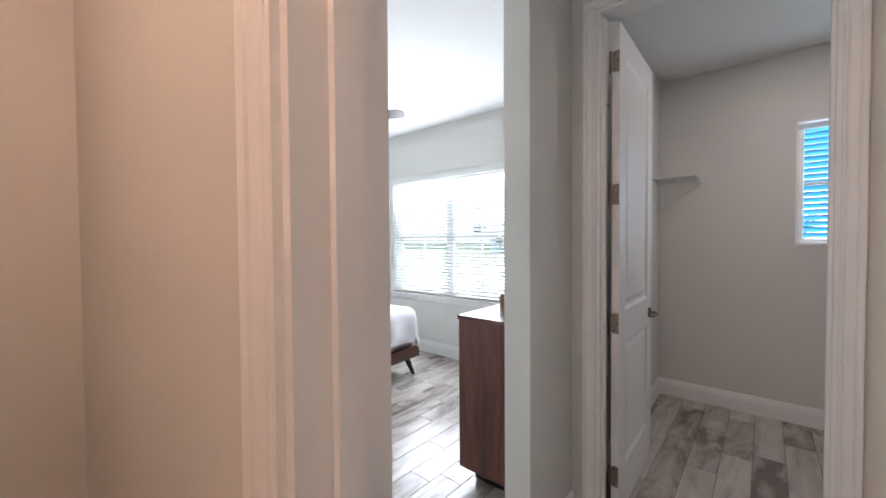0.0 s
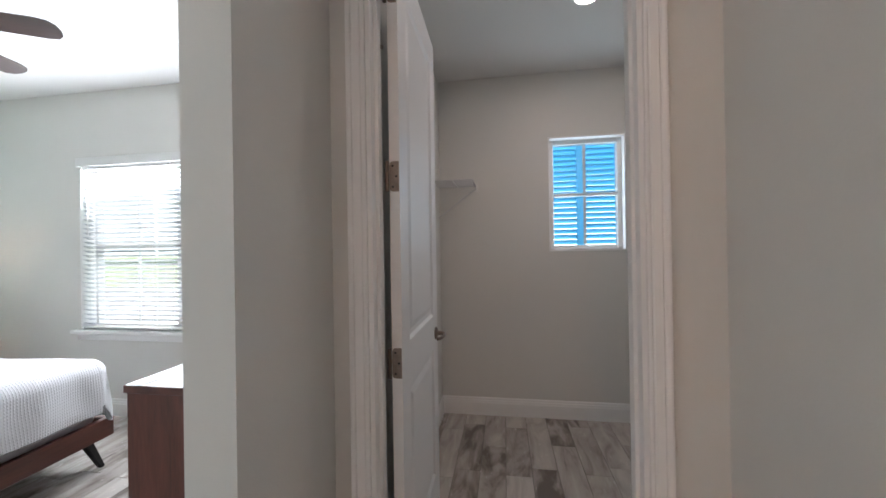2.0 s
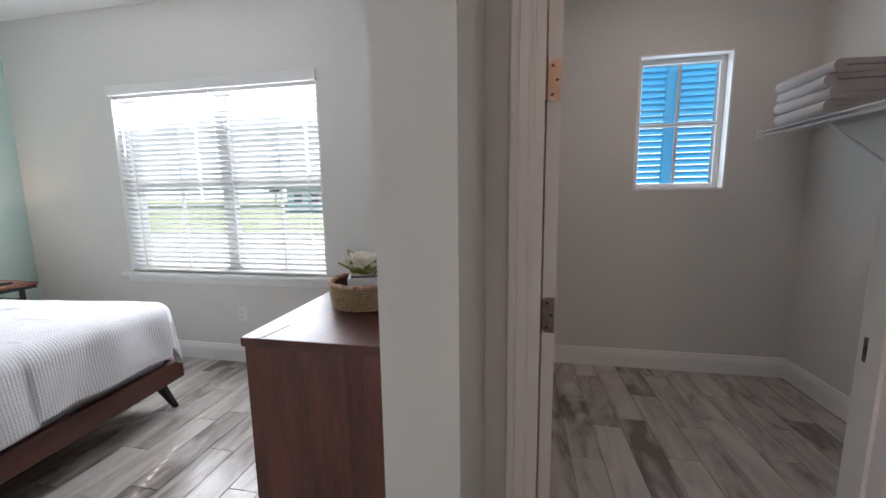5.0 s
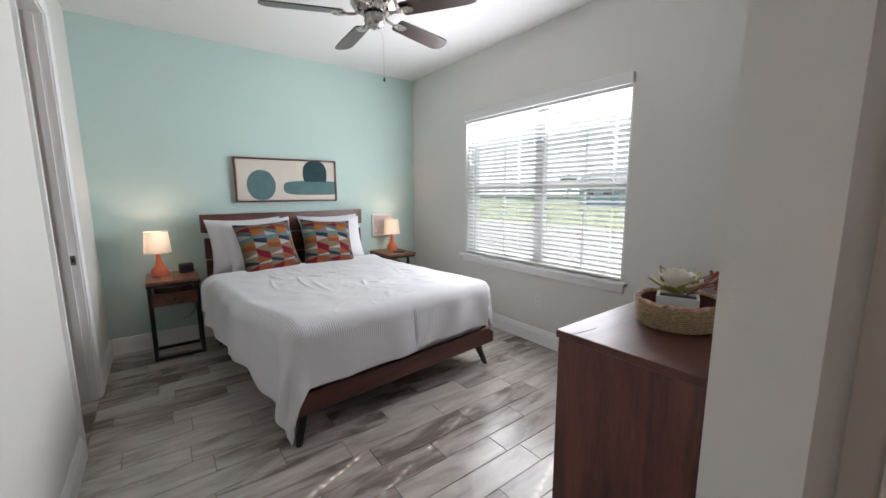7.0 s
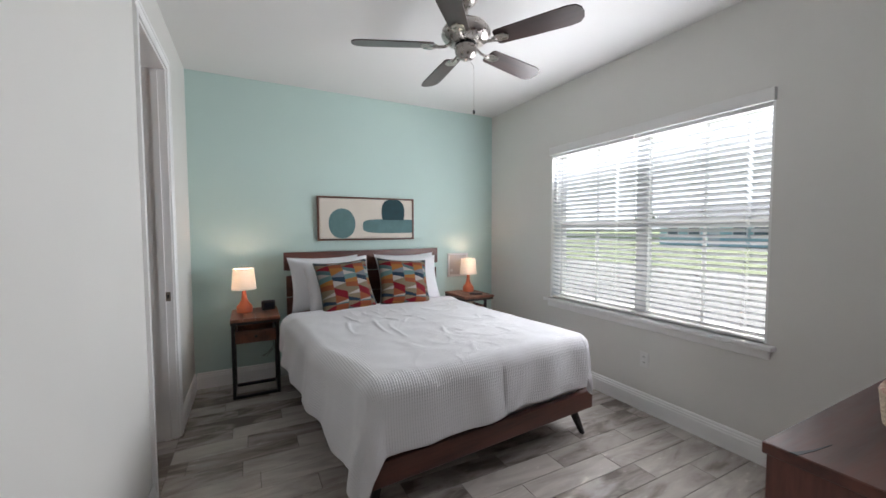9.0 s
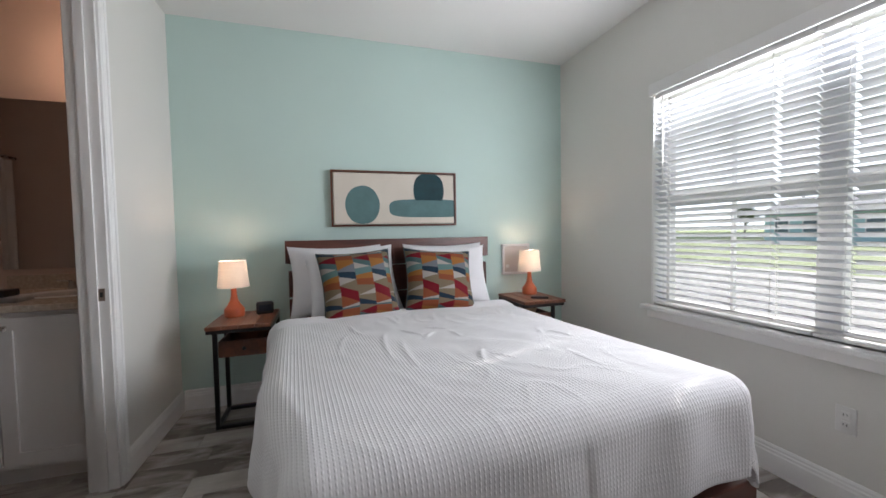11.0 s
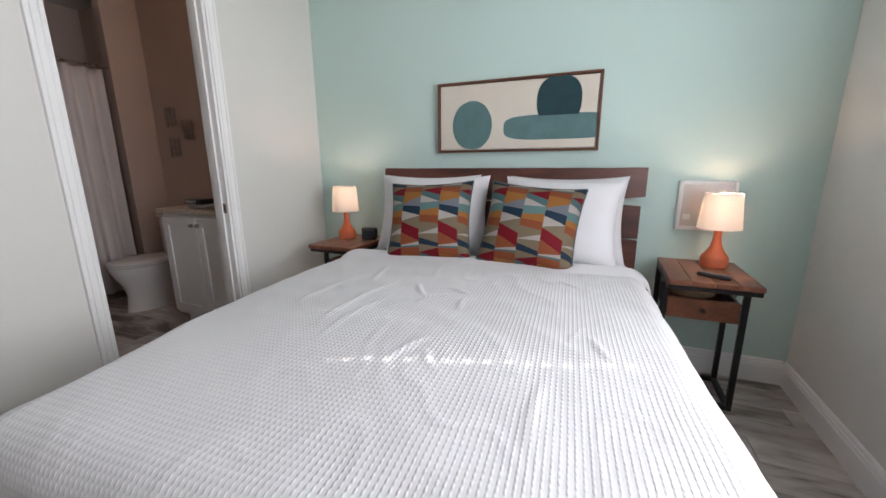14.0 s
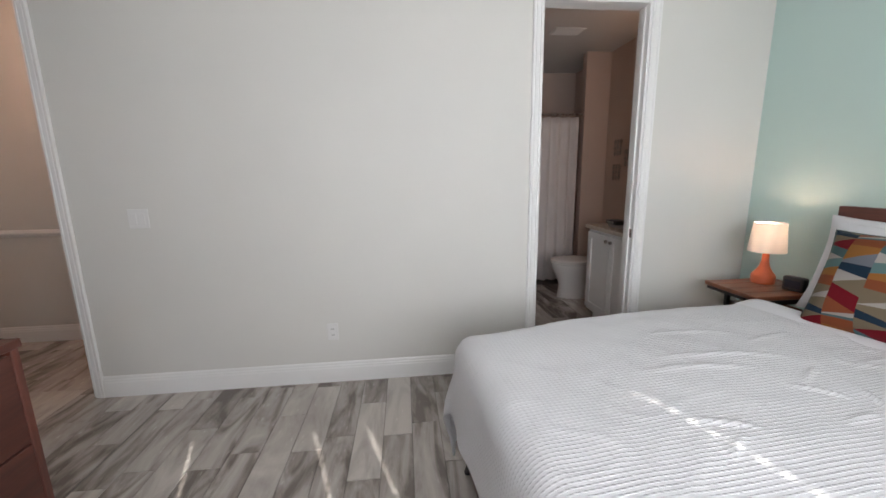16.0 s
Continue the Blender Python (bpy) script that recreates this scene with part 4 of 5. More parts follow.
def pillow_mesh(w, h, t, seed, pinch=0.16, uv=True, n=28):
    bm = bmesh.new()
    uvl = bm.loops.layers.uv.new("UVMap")
    sides = []
    for sgn in (1, -1):
        g = []
        for i in range(n + 1):
            u = -1 + 2 * i / n
            row = []
            for j in range(n + 1):
                v = -1 + 2 * j / n
                k = max(0, (1 - abs(u) ** 2.6)) ** 0.55 * max(0, (1 - abs(v) ** 2.6)) ** 0.55
                x = u * w / 2 * (1 - pinch * (1 - v * v) * u * u * 0.9)
                y = v * h / 2 * (1 - pinch * (1 - u * u) * v * v * 0.9)
                z = sgn * t / 2 * k + 0.010 * noise.noise((u * 2 + seed, v * 2, sgn * 3.0)) * (k ** 0.5)
                row.append(bm.verts.new((x, y, z)) if sgn > 0 or k > 0 else sides[0][i][j])
            g.append(row)
        sides.append(g)
        for i in range(n):
            for j in range(n):
                q4 = [(i, j), (i + 1, j), (i + 1, j + 1), (i, j + 1)]
                f = bm.faces.new([g[a][b] for a, b in (q4 if sgn > 0 else q4[::-1])])
                for lp, (a, b) in zip(f.loops, q4 if sgn > 0 else q4[::-1]):
                    lp[uvl].uv = (a / n, b / n)
    return bm


def on_bed(name, label, cat, x, y, z, lean, turn, group, w, h, t, mat, seed, roll=0):
    """A pillow that leans back against the headboard; lean: degrees back from upright."""
    m = BED @ pose(x, y, z) @ Matrix.Rotation(radians(90 + turn), 4, "Z") @ Matrix.Rotation(radians(90 - lean), 4, "X") @ Matrix.Rotation(radians(roll), 4, "Z") @ Matrix.Translation((0, h / 2, 0))
    ob = thing(name, label, cat, group=group)
    ob.matrix_world = m
    part("cover", pillow_mesh(w, h, t, seed, 0.09 if mat is M_CUSHION else 0.10), mat, ob, "", 70)
    if mat is M_CUSHION:
        ring = []
        k = 40
        for a in range(4 * k):
            e, f = divmod(a, k)
            p = -1 + 2 * f / k
            u, v = ((p, -1), (1, p), (-p, 1), (-1, -p))[e]
            ring.append((u * w / 2 * (1 - 0.081 * (1 - v * v)), v * h / 2 * (1 - 0.081 * (1 - u * u)), 0))
        part("piping", tube(ring + ring[:1], 0.0038, 6), M_PIPING, ob, "dark piping round the edge", 60)
    return ob


top = MT + 0.02
on_bed("pillow", "white cotton pillow leaning on the headboard", "pillow", 0.19, -0.45, top, 18, 3, "white bed pillows", 0.66, 0.50, 0.19, M_SHEET, 1)
on_bed("pillow", "white cotton pillow leaning on the headboard", "pillow", 0.19, 0.37, top, 20, -3, "white bed pillows", 0.66, 0.50, 0.19, M_SHEET, 2)
on_bed("pillow", "white cotton pillow in front of another", "pillow", 0.30, -0.34, top, 22, 6, "white bed pillows", 0.64, 0.50, 0.18, M_SHEET, 3, 2)
on_bed("pillow", "white cotton pillow in front of another", "pillow", 0.31, 0.33, top, 23, -4, "white bed pillows", 0.64, 0.50, 0.18, M_SHEET, 4, -2)
on_bed("throw_cushion", "square cushion with a colourful geometric print", "cushion", 0.45, -0.335, top + 0.012, 25, 4, "printed cushions", 0.49, 0.47, 0.20, M_CUSHION, 5, 2.5)
on_bed("throw_cushion", "square cushion with a colourful geometric print", "cushion", 0.47, 0.185, top + 0.012, 27, -3, "printed cushions", 0.50, 0.47, 0.20, M_CUSHION, 6, -5)

# ---- bedside ----
def nightstand(x, y, label):
    """Acacia top on a black steel frame that runs back under it, with a drawer slung below."""
    n = thing("nightstand", label, "nightstand", (x, y, 0), "nightstands beside the bed")
    hw, top, fx = 0.18, 0.69, 0.30
    for k in range(4):
        a, b = -hw + k * 2 * hw / 4, -hw + (k + 1) * 2 * hw / 4
        part("top_board", one_box(0.0, a + 0.0005, top - 0.024, 0.46, b - 0.0005, top, bevel=0.003), M_ACACIA, n)
    b = 0.0125
    for yy in (-hw + b, hw - b):
        for xx in (0.02, fx):
            part("post", one_box(xx - b, yy - b, 0.025, xx + b, yy + b, top - 0.05, bevel=0.002), M_BLACKMETAL, n)
        part("base_bar", one_box(0.008, yy - b, 0.0, fx + b, yy + b, 0.025, bevel=0.002), M_BLACKMETAL, n)
        part("top_bar", one_box(0.008, yy - b, top - 0.05, 0.44, yy + b, top - 0.024, bevel=0.002), M_BLACKMETAL, n)
    part("cross_bar", one_box(fx - b, -hw + 2 * b, 0.0, fx + b, hw - 2 * b, 0.025, bevel=0.002), M_BLACKMETAL, n)
    part("cross_bar", one_box(0.008, -hw + 2 * b, 0.0, 0.033, hw - 2 * b, 0.025, bevel=0.002), M_BLACKMETAL, n)
    part("cross_bar", one_box(0.415, -hw + 2 * b, top - 0.05, 0.44, hw - 2 * b, top - 0.024, bevel=0.002), M_BLACKMETAL, n)
    bm = bmesh.new()
    w = hw - 0.028
    box(bm, 0.02, -w, 0.46, 0.28, w, 0.472)
    box(bm, 0.02, -w, 0.472, 0.28, -w + 0.012, 0.555)
    box(bm, 0.02, w - 0.012, 0.472, 0.28, w, 0.555)
    box(bm, 0.02, -w + 0.012, 0.472, 0.032, w - 0.012, 0.555)
    dr = part("drawer", bm, M_ACACIA, n)
    part("drawer_front", one_box(0.28, -w, 0.455, 0.298, w, 0.558, bevel=0.002), M_ACACIA, dr)
    part("drawer_knob", moved(lathe([(0, 0), (0.005, 0), (0.006, 0.012), (0.012, 0.018), (0.011, 0.025), (0, 0.026)], 14), Matrix.Translation((0.298, 0, 0.508)) @ Matrix.Rotation(radians(90), 4, "Y")), M_BLACKMETAL, dr, "small black knob", 40)
    return n


nightstand(-4.45, 1.01, "reddish wood nightstand on a black metal frame")
nightstand(-4.45, 3.12, "reddish wood nightstand on a black metal frame beside the window wall")


def table_lamp(x, y, z):
    l = thing("table_lamp", "small lit lamp with a terracotta base and white shade", "lamp", (x, y, z), "bedside lamps")
    prof = [(0.0, 0), (0.058, 0), (0.061, 0.004), (0.062, 0.045), (0.058, 0.055), (0.040, 0.078), (0.026, 0.105), (0.019, 0.14), (0.0165, 0.185), (0.0165, 0.20), (0.0, 0.20)]
    part("base", lathe(prof, 32), M_TERRA, l, "matt terracotta base", 30)
    part("neck", lathe([(0.0, 0.20), (0.007, 0.20), (0.007, 0.225), (0.014, 0.226), (0.014, 0.25), (0, 0.25)], 14), M_NICKEL, l, "", 30)
    part("bulb", lathe([(0.0, 0.25), (0.012, 0.252), (0.020, 0.266), (0.022, 0.278), (0.014, 0.292), (0.0, 0.297)], 16), M_BULB, l, "glowing warm bulb", 60)
    bm = lathe([(0.096, 0.197), (0.080, 0.372), (0.0785, 0.372), (0.0945, 0.197), (0.096, 0.197)], 40)
    part("shade", bm, M_SHADE, l, "white fabric drum shade, glowing", 40)
    part("shade_ring", tube([(0.079 * math.cos(a), 0.079 * math.sin(a), 0.366) for a in np.linspace(0, 2 * math.pi, 33)], 0.0018, 6), M_NICKEL, l)
    for a in (0.3, 2.4, 4.5):
        part("spoke", tube([(0, 0, 0.335), (0.078 * math.cos(a), 0.078 * math.sin(a), 0.362)], 0.0013, 6), M_NICKEL, l)
    lamp("lamp_bulb", "POINT", pose(x, y, z + 0.322), 1.7, (1.0, 0.66, 0.49), radius=0.018)
    return l


table_lamp(-4.29, 0.93, 0.69)
table_lamp(-4.335, 3.18, 0.69)
clock = thing("alarm_clock", "small black digital alarm clock on the nightstand", "clock", (-4.30, 1.115, 0.69), rz=12)
part("case", one_box(-0.028, -0.054, 0.0, 0.022, 0.054, 0.084, bevel=0.012, seg=3), M_BLACKPLASTIC, clock, "", 50)
part("screen", one_box(0.0222, -0.038, 0.020, 0.0232, 0.038, 0.064, bevel=0.0004), M_SCREEN, clock, "dim grey-blue display")
remote = thing("remote_control", "dark remote control lying on the nightstand", "remote", (-4.10, 3.135, 0.69), rz=62)
part("body", one_box(-0.068, -0.021, 0.0, 0.068, 0.021, 0.018, bevel=0.006, seg=2), M_BLACKPLASTIC, remote, "", 50)
for i in range(5):
    for j in (-1, 0, 1):
        part("button", one_box(-0.055 + i * 0.022, j * 0.011 - 0.0035, 0.0175, -0.045 + i * 0.022, j * 0.011 + 0.0035, 0.0200, bevel=0.001), M_BUTTON, remote)
tray = thing("wooden_tray", "round carved wooden tray stored in the nightstand", "tray", (-4.28, 3.09, 0.5586))
part("bowl", lathe([(0.0, 0.0), (0.10, 0.0), (0.118, 0.045), (0.110, 0.045), (0.094, 0.008), (0.0, 0.008)], 32), M_WICKER, tray, "", 40)
cable = thing("lamp_cord", "thin black cord hanging behind the nightstand", "cord", (0, 0, 0))
part("cord", tube([(-4.50, 1.12, 0.62), (-4.49, 1.13, 0.45), (-4.46, 1.16, 0.33), (-4.44, 1.11, 0.27), (-4.45, 1.06, 0.24), (-4.49, 1.10, 0.22), (-4.515, 1.17, 0.30), (-4.52, 1.19, 0.36)], 0.003, 6), M_CABLE, cable, "", 60)
cable = thing("lamp_cord", "thin black cord behind the nightstand by the window", "cord", (0, 0, 0))
part("cord", tube([(-4.50, 3.30, 0.55), (-4.50, 3.34, 0.52), (-4.51, 3.36, 0.50), (-4.515, 3.33, 0.46), (-4.515, 3.30, 0.40), (-4.515, 3.27, 0.36)], 0.003, 6), M_CABLE, cable, "", 60)

# ---- picture over the bed ----
art = thing("framed_canvas", "long framed canvas with abstract teal shapes", "picture", (X_W, 1.573, 1.285))
AW, AH = 1.008, 0.435
for a in ((0, 0, 0.014, AH), (AW - 0.014, 0, AW, AH), (0.014, 0, AW - 0.014, 0.014), (0.014, AH - 0.014, AW - 0.014, AH)):
    part("frame_bar", one_box(0.001, a[0], a[1], 0.046, a[2], a[3], bevel=0.002), M_FRAMEWOOD, art, "dark wooden frame")
part("canvas", one_box(0.006, 0.018, 0.018, 0.036, AW - 0.018, AH - 0.018, bevel=0.003), M_CANVAS, art, "cream canvas")


def blob(name, cy, cz, ry, rz, p, mat, flat=-9.0, x=0.0):
    """A hand-painted shape: a superellipse with a wavering outline, cut off flat below."""
    pts = []
    for k in range(64):
        a = 2 * math.pi * k / 64
        c, s = math.cos(a), math.sin(a)
        wob = 1 + 0.025 * noise.noise((math.cos(a) * 1.6 + cy * 9, math.sin(a) * 1.6, 3.0))
        y = cy + ry * wob * math.copysign(abs(c) ** (2 / p), c)
        z = cz + rz * wob * math.copysign(abs(s) ** (2 / p), s)
        pts.append((min(y, AW - 0.019), max(z, flat)))
    bm = prism(pts, "x", 0.0355, 0.0372 + x)
    part(name, bm, mat, art)


blob("painted_circle", 0.236 * AW, AH * 0.385, 0.131 * AW, 0.150, 2.1, M_ART_TEAL)
blob("painted_bar", 0.76 * AW, AH * 0.325, 0.315 * AW, 0.073, 4.0, M_ART_TEAL)
blob("painted_dome", 0.768 * AW, AH * 0.66, 0.126 * AW, 0.140, 2.5, M_ART_DARK, AH * 0.475, 0.0012)

panel = thing("wall_panel", "small white framed service panel on the mint wall", "panel", (X_W, 3.013, 0.842))
for a in ((0, 0, 0.022, 0.272), (0.250, 0, 0.272, 0.272), (0.022, 0, 0.250, 0.022), (0.022, 0.250, 0.250, 0.272)):
    part("frame_bar", one_box(0.001, a[0], a[1], 0.022, a[2], a[3], bevel=0.004), M_WHITEPLASTIC, panel)
part("cover", one_box(0.001, 0.022, 0.022, 0.012, 0.250, 0.250), M_PANELBOX, panel, "glossy beige cover plate")
part("sticker", one_box(0.012, 0.035, 0.060, 0.0126, 0.070, 0.090), M_LETTER, panel, "small white sticker")


def outlet(x, y, z, side, n=1, kind="outlet"):
    """A wall plate on a wall along x; side: the way in which it faces."""
    w = 0.035 if n == 1 else 0.058
    o = thing("power_outlet" if kind == "outlet" else "light_switch", "white wall socket plate" if kind == "outlet" else "white double rocker switch plate", kind if kind == "outlet" else "switch", (x, y, z))
    part("plate", one_box(-w, min(0, side * 0.006), -0.058, w, max(0, side * 0.006), 0.058, bevel=0.002), M_WHITEPLASTIC, o)
    if kind == "outlet":
        for dz in (-0.021, 0.021):
            s = part("socket", one_box(-0.017, min(side * 0.006, side * 0.009), dz - 0.015, 0.017, max(side * 0.006, side * 0.009), dz + 0.015, bevel=0.003), M_WHITEPLASTIC, o)
            for dx in (-0.006, 0.006):
                # raised dark patches painted as the shade inside the socket's slots
                part("slot", one_box(dx - 0.0013, min(side * 0.009, side * 0.0094), dz - 0.004, dx + 0.0013, max(side * 0.009, side * 0.0094), dz + 0.006), M_SLOTSHADE, s)
    else:
        for dx in (-0.024, 0.024):
            part("rocker", one_box(dx - 0.0165, min(side * 0.006, side * 0.010), -0.033, dx + 0.0165, max(side * 0.006, side * 0.010), 0.033, bevel=0.002), M_WHITEPLASTIC, o)


outlet(-2.485, Y_N, 0.395, -1)
outlet(-1.59, Y_S, 0.36, 1)
outlet(-0.50, Y_S, 1.15, 1, 2, "switch")


# ---- ceiling fan ----
FAN = (-2.60, 2.126)
fan = thing("ceiling_fan", "brushed nickel ceiling fan with five dark wooden blades", "fan", (*FAN, H))
part("canopy", lathe([(0.0, 0.0), (0.068, 0.0), (0.070, -0.012), (0.066, -0.040), (0.048, -0.065), (0.022, -0.075), (0.0, -0.075)], 32), M_NICKEL, fan, "", 40)
part("downrod", lathe([(0.0, -0.07), (0.013, -0.07), (0.013, -0.14), (0.022, -0.15), (0.022, -0.165), (0.0, -0.165)], 18), M_NICKEL, fan, "", 40)
part("motor_housing", lathe([(0.0, -0.158), (0.035, -0.158), (0.075, -0.166), (0.118, -0.185), (0.140, -0.215), (0.142, -0.240), (0.128, -0.262), (0.090, -0.285), (0.060, -0.290), (0.0, -0.290)], 40), M_NICKEL, fan, "", 40)
part("band", lathe([(0.0, -0.2901), (0.064, -0.2901), (0.064, -0.300), (0.0, -0.300)], 32), M_BLACKMETAL, fan, "", 40)
part("switch_housing", lathe([(0.0, -0.3001), (0.062, -0.3001), (0.064, -0.33), (0.056, -0.352), (0.035, -0.368), (0.012, -0.372), (0.0, -0.372)], 32), M_NICKEL, fan, "", 40)
for k in range(5):
    a = radians(31 + 72 * k)
    rot = Matrix.Rotation(a, 4, "Z")
    iron = bmesh.new()
    tube([(0.085, 0, -0.285), (0.12, 0, -0.302), (0.16, 0, -0.306), (0.19, 0, -0.304)], 0.009, 8, iron)
    prism([(0.165, -0.018), (0.20, -0.036), (0.245, -0.032), (0.262, 0.0), (0.245, 0.032), (0.20, 0.036), (0.165, 0.018)], "z", -0.306, -0.301, iron)
    part("blade_iron", moved(iron, rot), M_NICKEL, fan, "", 40)
    out = [(0.185, -0.045), (0.20, -0.055), (0.40, -0.064), (0.58, -0.068), (0.625, -0.060), (0.648, -0.035), (0.655, 0.0), (0.648, 0.035), (0.625, 0.060), (0.58, 0.068), (0.40, 0.064), (0.20, 0.055), (0.185, 0.045)]
    bl = prism(out, "z", -0.003, 0.004)
    b = part("blade", bl, M_BLADE, fan, "dark brown wooden blade")
    b.matrix_basis = rot @ Matrix.Translation((0, 0, -0.296)) @ Matrix.Rotation(radians(-12), 4, "X")
ch = part("pull_chain", tube([(-0.035, 0.05, -0.36), (-0.040, 0.075, -0.375), (-0.042, 0.080, -0.40), (-0.042, 0.080, -0.635)], 0.0012, 6), M_NICKEL, fan)
part("chain_knob", lathe([(0.0, -0.66), (0.006, -0.658), (0.007, -0.645), (0.003, -0.635), (0.0, -0.635)], 12, (-0.042, 0.080)), M_BLACKMETAL, ch, "", 40)

# ---- dresser ----
dr = thing("dresser", "tall dark walnut dresser with a slit in its top", "dresser", (-1.04, 1.895, 0))
DX, DY, DZ = 0.452, 1.66, 0.956
part("top_plank", one_box(0, 0, DZ - 0.024, DX, DY, DZ, bevel=0.002), M_WALNUT, dr)
# no cut in the plank: a thin black sliver paints the slit's shade
part("slit_shade", prism([(0.044, 0.0), (0.056, 0.0), (0.059, 0.012), (0.066, 0.05), (0.072, 0.105), (0.0705, 0.105), (0.062, 0.05), (0.050, 0.012)], "z", DZ - 0.001, DZ + 0.0008), M_BLACKLEG, dr, "dark sliver painted as the shade in a live-edge slit")
for y in (0.006, DY - 0.028):
    part("side_panel", one_box(0.006, y, 0.095, DX - 0.004, y + 0.022, DZ - 0.0241, bevel=0.002), M_WALNUT_Z, dr)
part("back_panel", one_box(DX - 0.016, 0.028, 0.10, DX - 0.006, DY - 0.028, DZ - 0.03), M_WALNUT_Z, dr)
part("bottom_panel", one_box(0.02, 0.028, 0.095, DX - 0.016, DY - 0.028, 0.115), M_WALNUT, dr)
part("plinth", one_box(0.05, 0.10, 0.0, DX - 0.03, DY - 0.10, 0.0945), M_BLACKLEG, dr, "dark recessed plinth")
for c in range(2):
    for r_ in range(3):
        y0, z0 = 0.032 + c * (DY - 0.06) / 2, 0.122 + r_ * 0.268
        f = part("drawer_front", one_box(0.004, y0, z0, 0.024, y0 + (DY - 0.06) / 2 - 0.006, z0 + 0.262, bevel=0.002), M_WALNUT, dr)
        part("drawer_pull", one_box(0.0, y0 + 0.32, z0 + 0.225, 0.004, y0 + 0.47, z0 + 0.240), M_BLACKLEG, f)

basket = thing("seagrass_basket", "round woven seagrass basket with a printed rim on the dresser", "basket", (-0.845, 2.262, DZ))
bm = bmesh.new()
prof = []
for k in range(12):
    z = 0.003 + k * 0.0062
    prof += [(0.121 + k * 0.0007, z - 0.0022), (0.1235 + k * 0.0007, z), (0.121 + k * 0.0007, z + 0.0022)]
part("weave", moved(lathe([(0.0, 0.0), (0.115, 0.0)] + prof + [(0.119, 0.074), (0.111, 0.074), (0.106, 0.010), (0.0, 0.010)], 48), Matrix.Diagonal((0.95, 1.08, 1, 1))), M_WICKER, basket, "", 35)
part("lining", moved(lathe([(0.0, 0.0105), (0.1055, 0.0105), (0.1105, 0.073)], 40), Matrix.Diagonal((0.945, 1.075, 1, 1))), M_BASKETIN, basket, "dark red printed lining")
part("rim", tube([(0.95 * 0.122 * math.cos(a), 1.08 * 0.122 * math.sin(a), 0.074 + 0.002 * math.sin(9 * a)) for a in np.linspace(0, 2 * math.pi, 65)], 0.0085, 8), M_BASKETRIM, basket, "printed cloth rim", 60)
pot = thing("flower_pot", "artificial cream flower in a white square pot", "plant", (-0.85, 2.262, DZ + 0.0106), rz=20)
bm = bmesh.new()
for o, z in (((0.055, 0.038), 0.0),):
    box(bm, -0.055, -0.036, 0.0, 0.055, 0.036, 0.008)
    box(bm, -0.058, -0.040, 0.008, 0.058, -0.033, 0.075)
    box(bm, -0.058, 0.033, 0.008, 0.058, 0.040, 0.075)
    box(bm, -0.058, -0.033, 0.008, -0.051, 0.033, 0.075)
    box(bm, 0.051, -0.033, 0.008, 0.058, 0.033, 0.075)
part("pot", bm, M_POT, pot, "white ceramic box")
part("moss", one_box(-0.051, -0.033, 0.008, 0.051, 0.033, 0.069, bevel=0.003), M_SOIL, pot)


def petal(parent, center, yaw, tilt, l, w, mat, name="petal", cup=0.35):
    bm = bmesh.new()
    g = []
    for i in range(7):
        u = i / 6
        ww = w * (math.sin(math.pi * min(0.97, 0.12 + 0.85 * u)) ** 0.7 if name == "leaf" else (0.35 + 0.65 * u ** 0.6) * (1 - max(0.0, u - 0.62) ** 2 * 4.2))
        row = []
        for j in range(5):
            v = -1 + j / 2
            row.append(bm.verts.new((u * l, v * ww / 2, cup * l * (u * u * 0.5 + v * v * 0.16) + 0.004 * noise.noise((u * 3 + yaw, v * 3, tilt)))))
        g.append(row)
    for i in range(6):
        for j in range(4):
            bm.faces.new((g[i][j], g[i + 1][j], g[i + 1][j + 1], g[i][j + 1]))
    moved(bm, Matrix.Translation(center) @ Matrix.Rotation(radians(yaw), 4, "Z") @ Matrix.Rotation(radians(-tilt), 4, "Y"))
    ob = part(name, bm, mat, parent, "", 80)
    md = ob.modifiers.new("thick", "SOLIDIFY")
    md.thickness = 0.0012
    return ob


for ring_, (n_, tl, l_, w_, z_) in enumerate(((6, 10, 0.078, 0.080, 0.092), (6, 32, 0.070, 0.074, 0.095), (5, 54, 0.058, 0.064, 0.098), (4, 74, 0.046, 0.052, 0.100))):
    for k in range(n_):
        petal(pot, (-0.008, 0, z_), k * 360 / n_ + 23 * ring_ + random.uniform(-6, 6), tl + random.uniform(-5, 5), l_, w_, M_PETAL, "petal", 0.5)
for k, (yaw, tl) in enumerate(((120, 34), (205, 22), (20, 40), (310, 30), (255, 16), (165, 48))):
    petal(pot, (-0.005, 0, 0.078), yaw, tl, 0.100, 0.066, M_LEAF, "leaf", 0.25)
for k in range(5):
    a = radians(-25 + 14 * k)
    tip = (0.085 * math.cos(a) + 0.02, 0.085 * math.sin(a), 0.125 + 0.016 * (k % 3))
    st = part("twig", tube([(0.02, 0, 0.075), (0.06 * math.cos(a), 0.06 * math.sin(a), 0.11), tip], 0.002, 6), M_BERRY, pot, "dried red twig")
    for j in range(3):
        bm = bmesh.new()
        bmesh.ops.create_icosphere(bm, subdivisions=1, radius=0.006, matrix=Matrix.Translation((tip[0] + random.uniform(-.012, .012), tip[1] + random.uniform(-.012, .012), tip[2] + random.uniform(-.01, .012))))
        part("berry", bm, M_BERRY, st)
bowl = thing("ceramic_dish", "white ceramic dish on the dresser", "dish", (-0.86, 3.02, DZ))
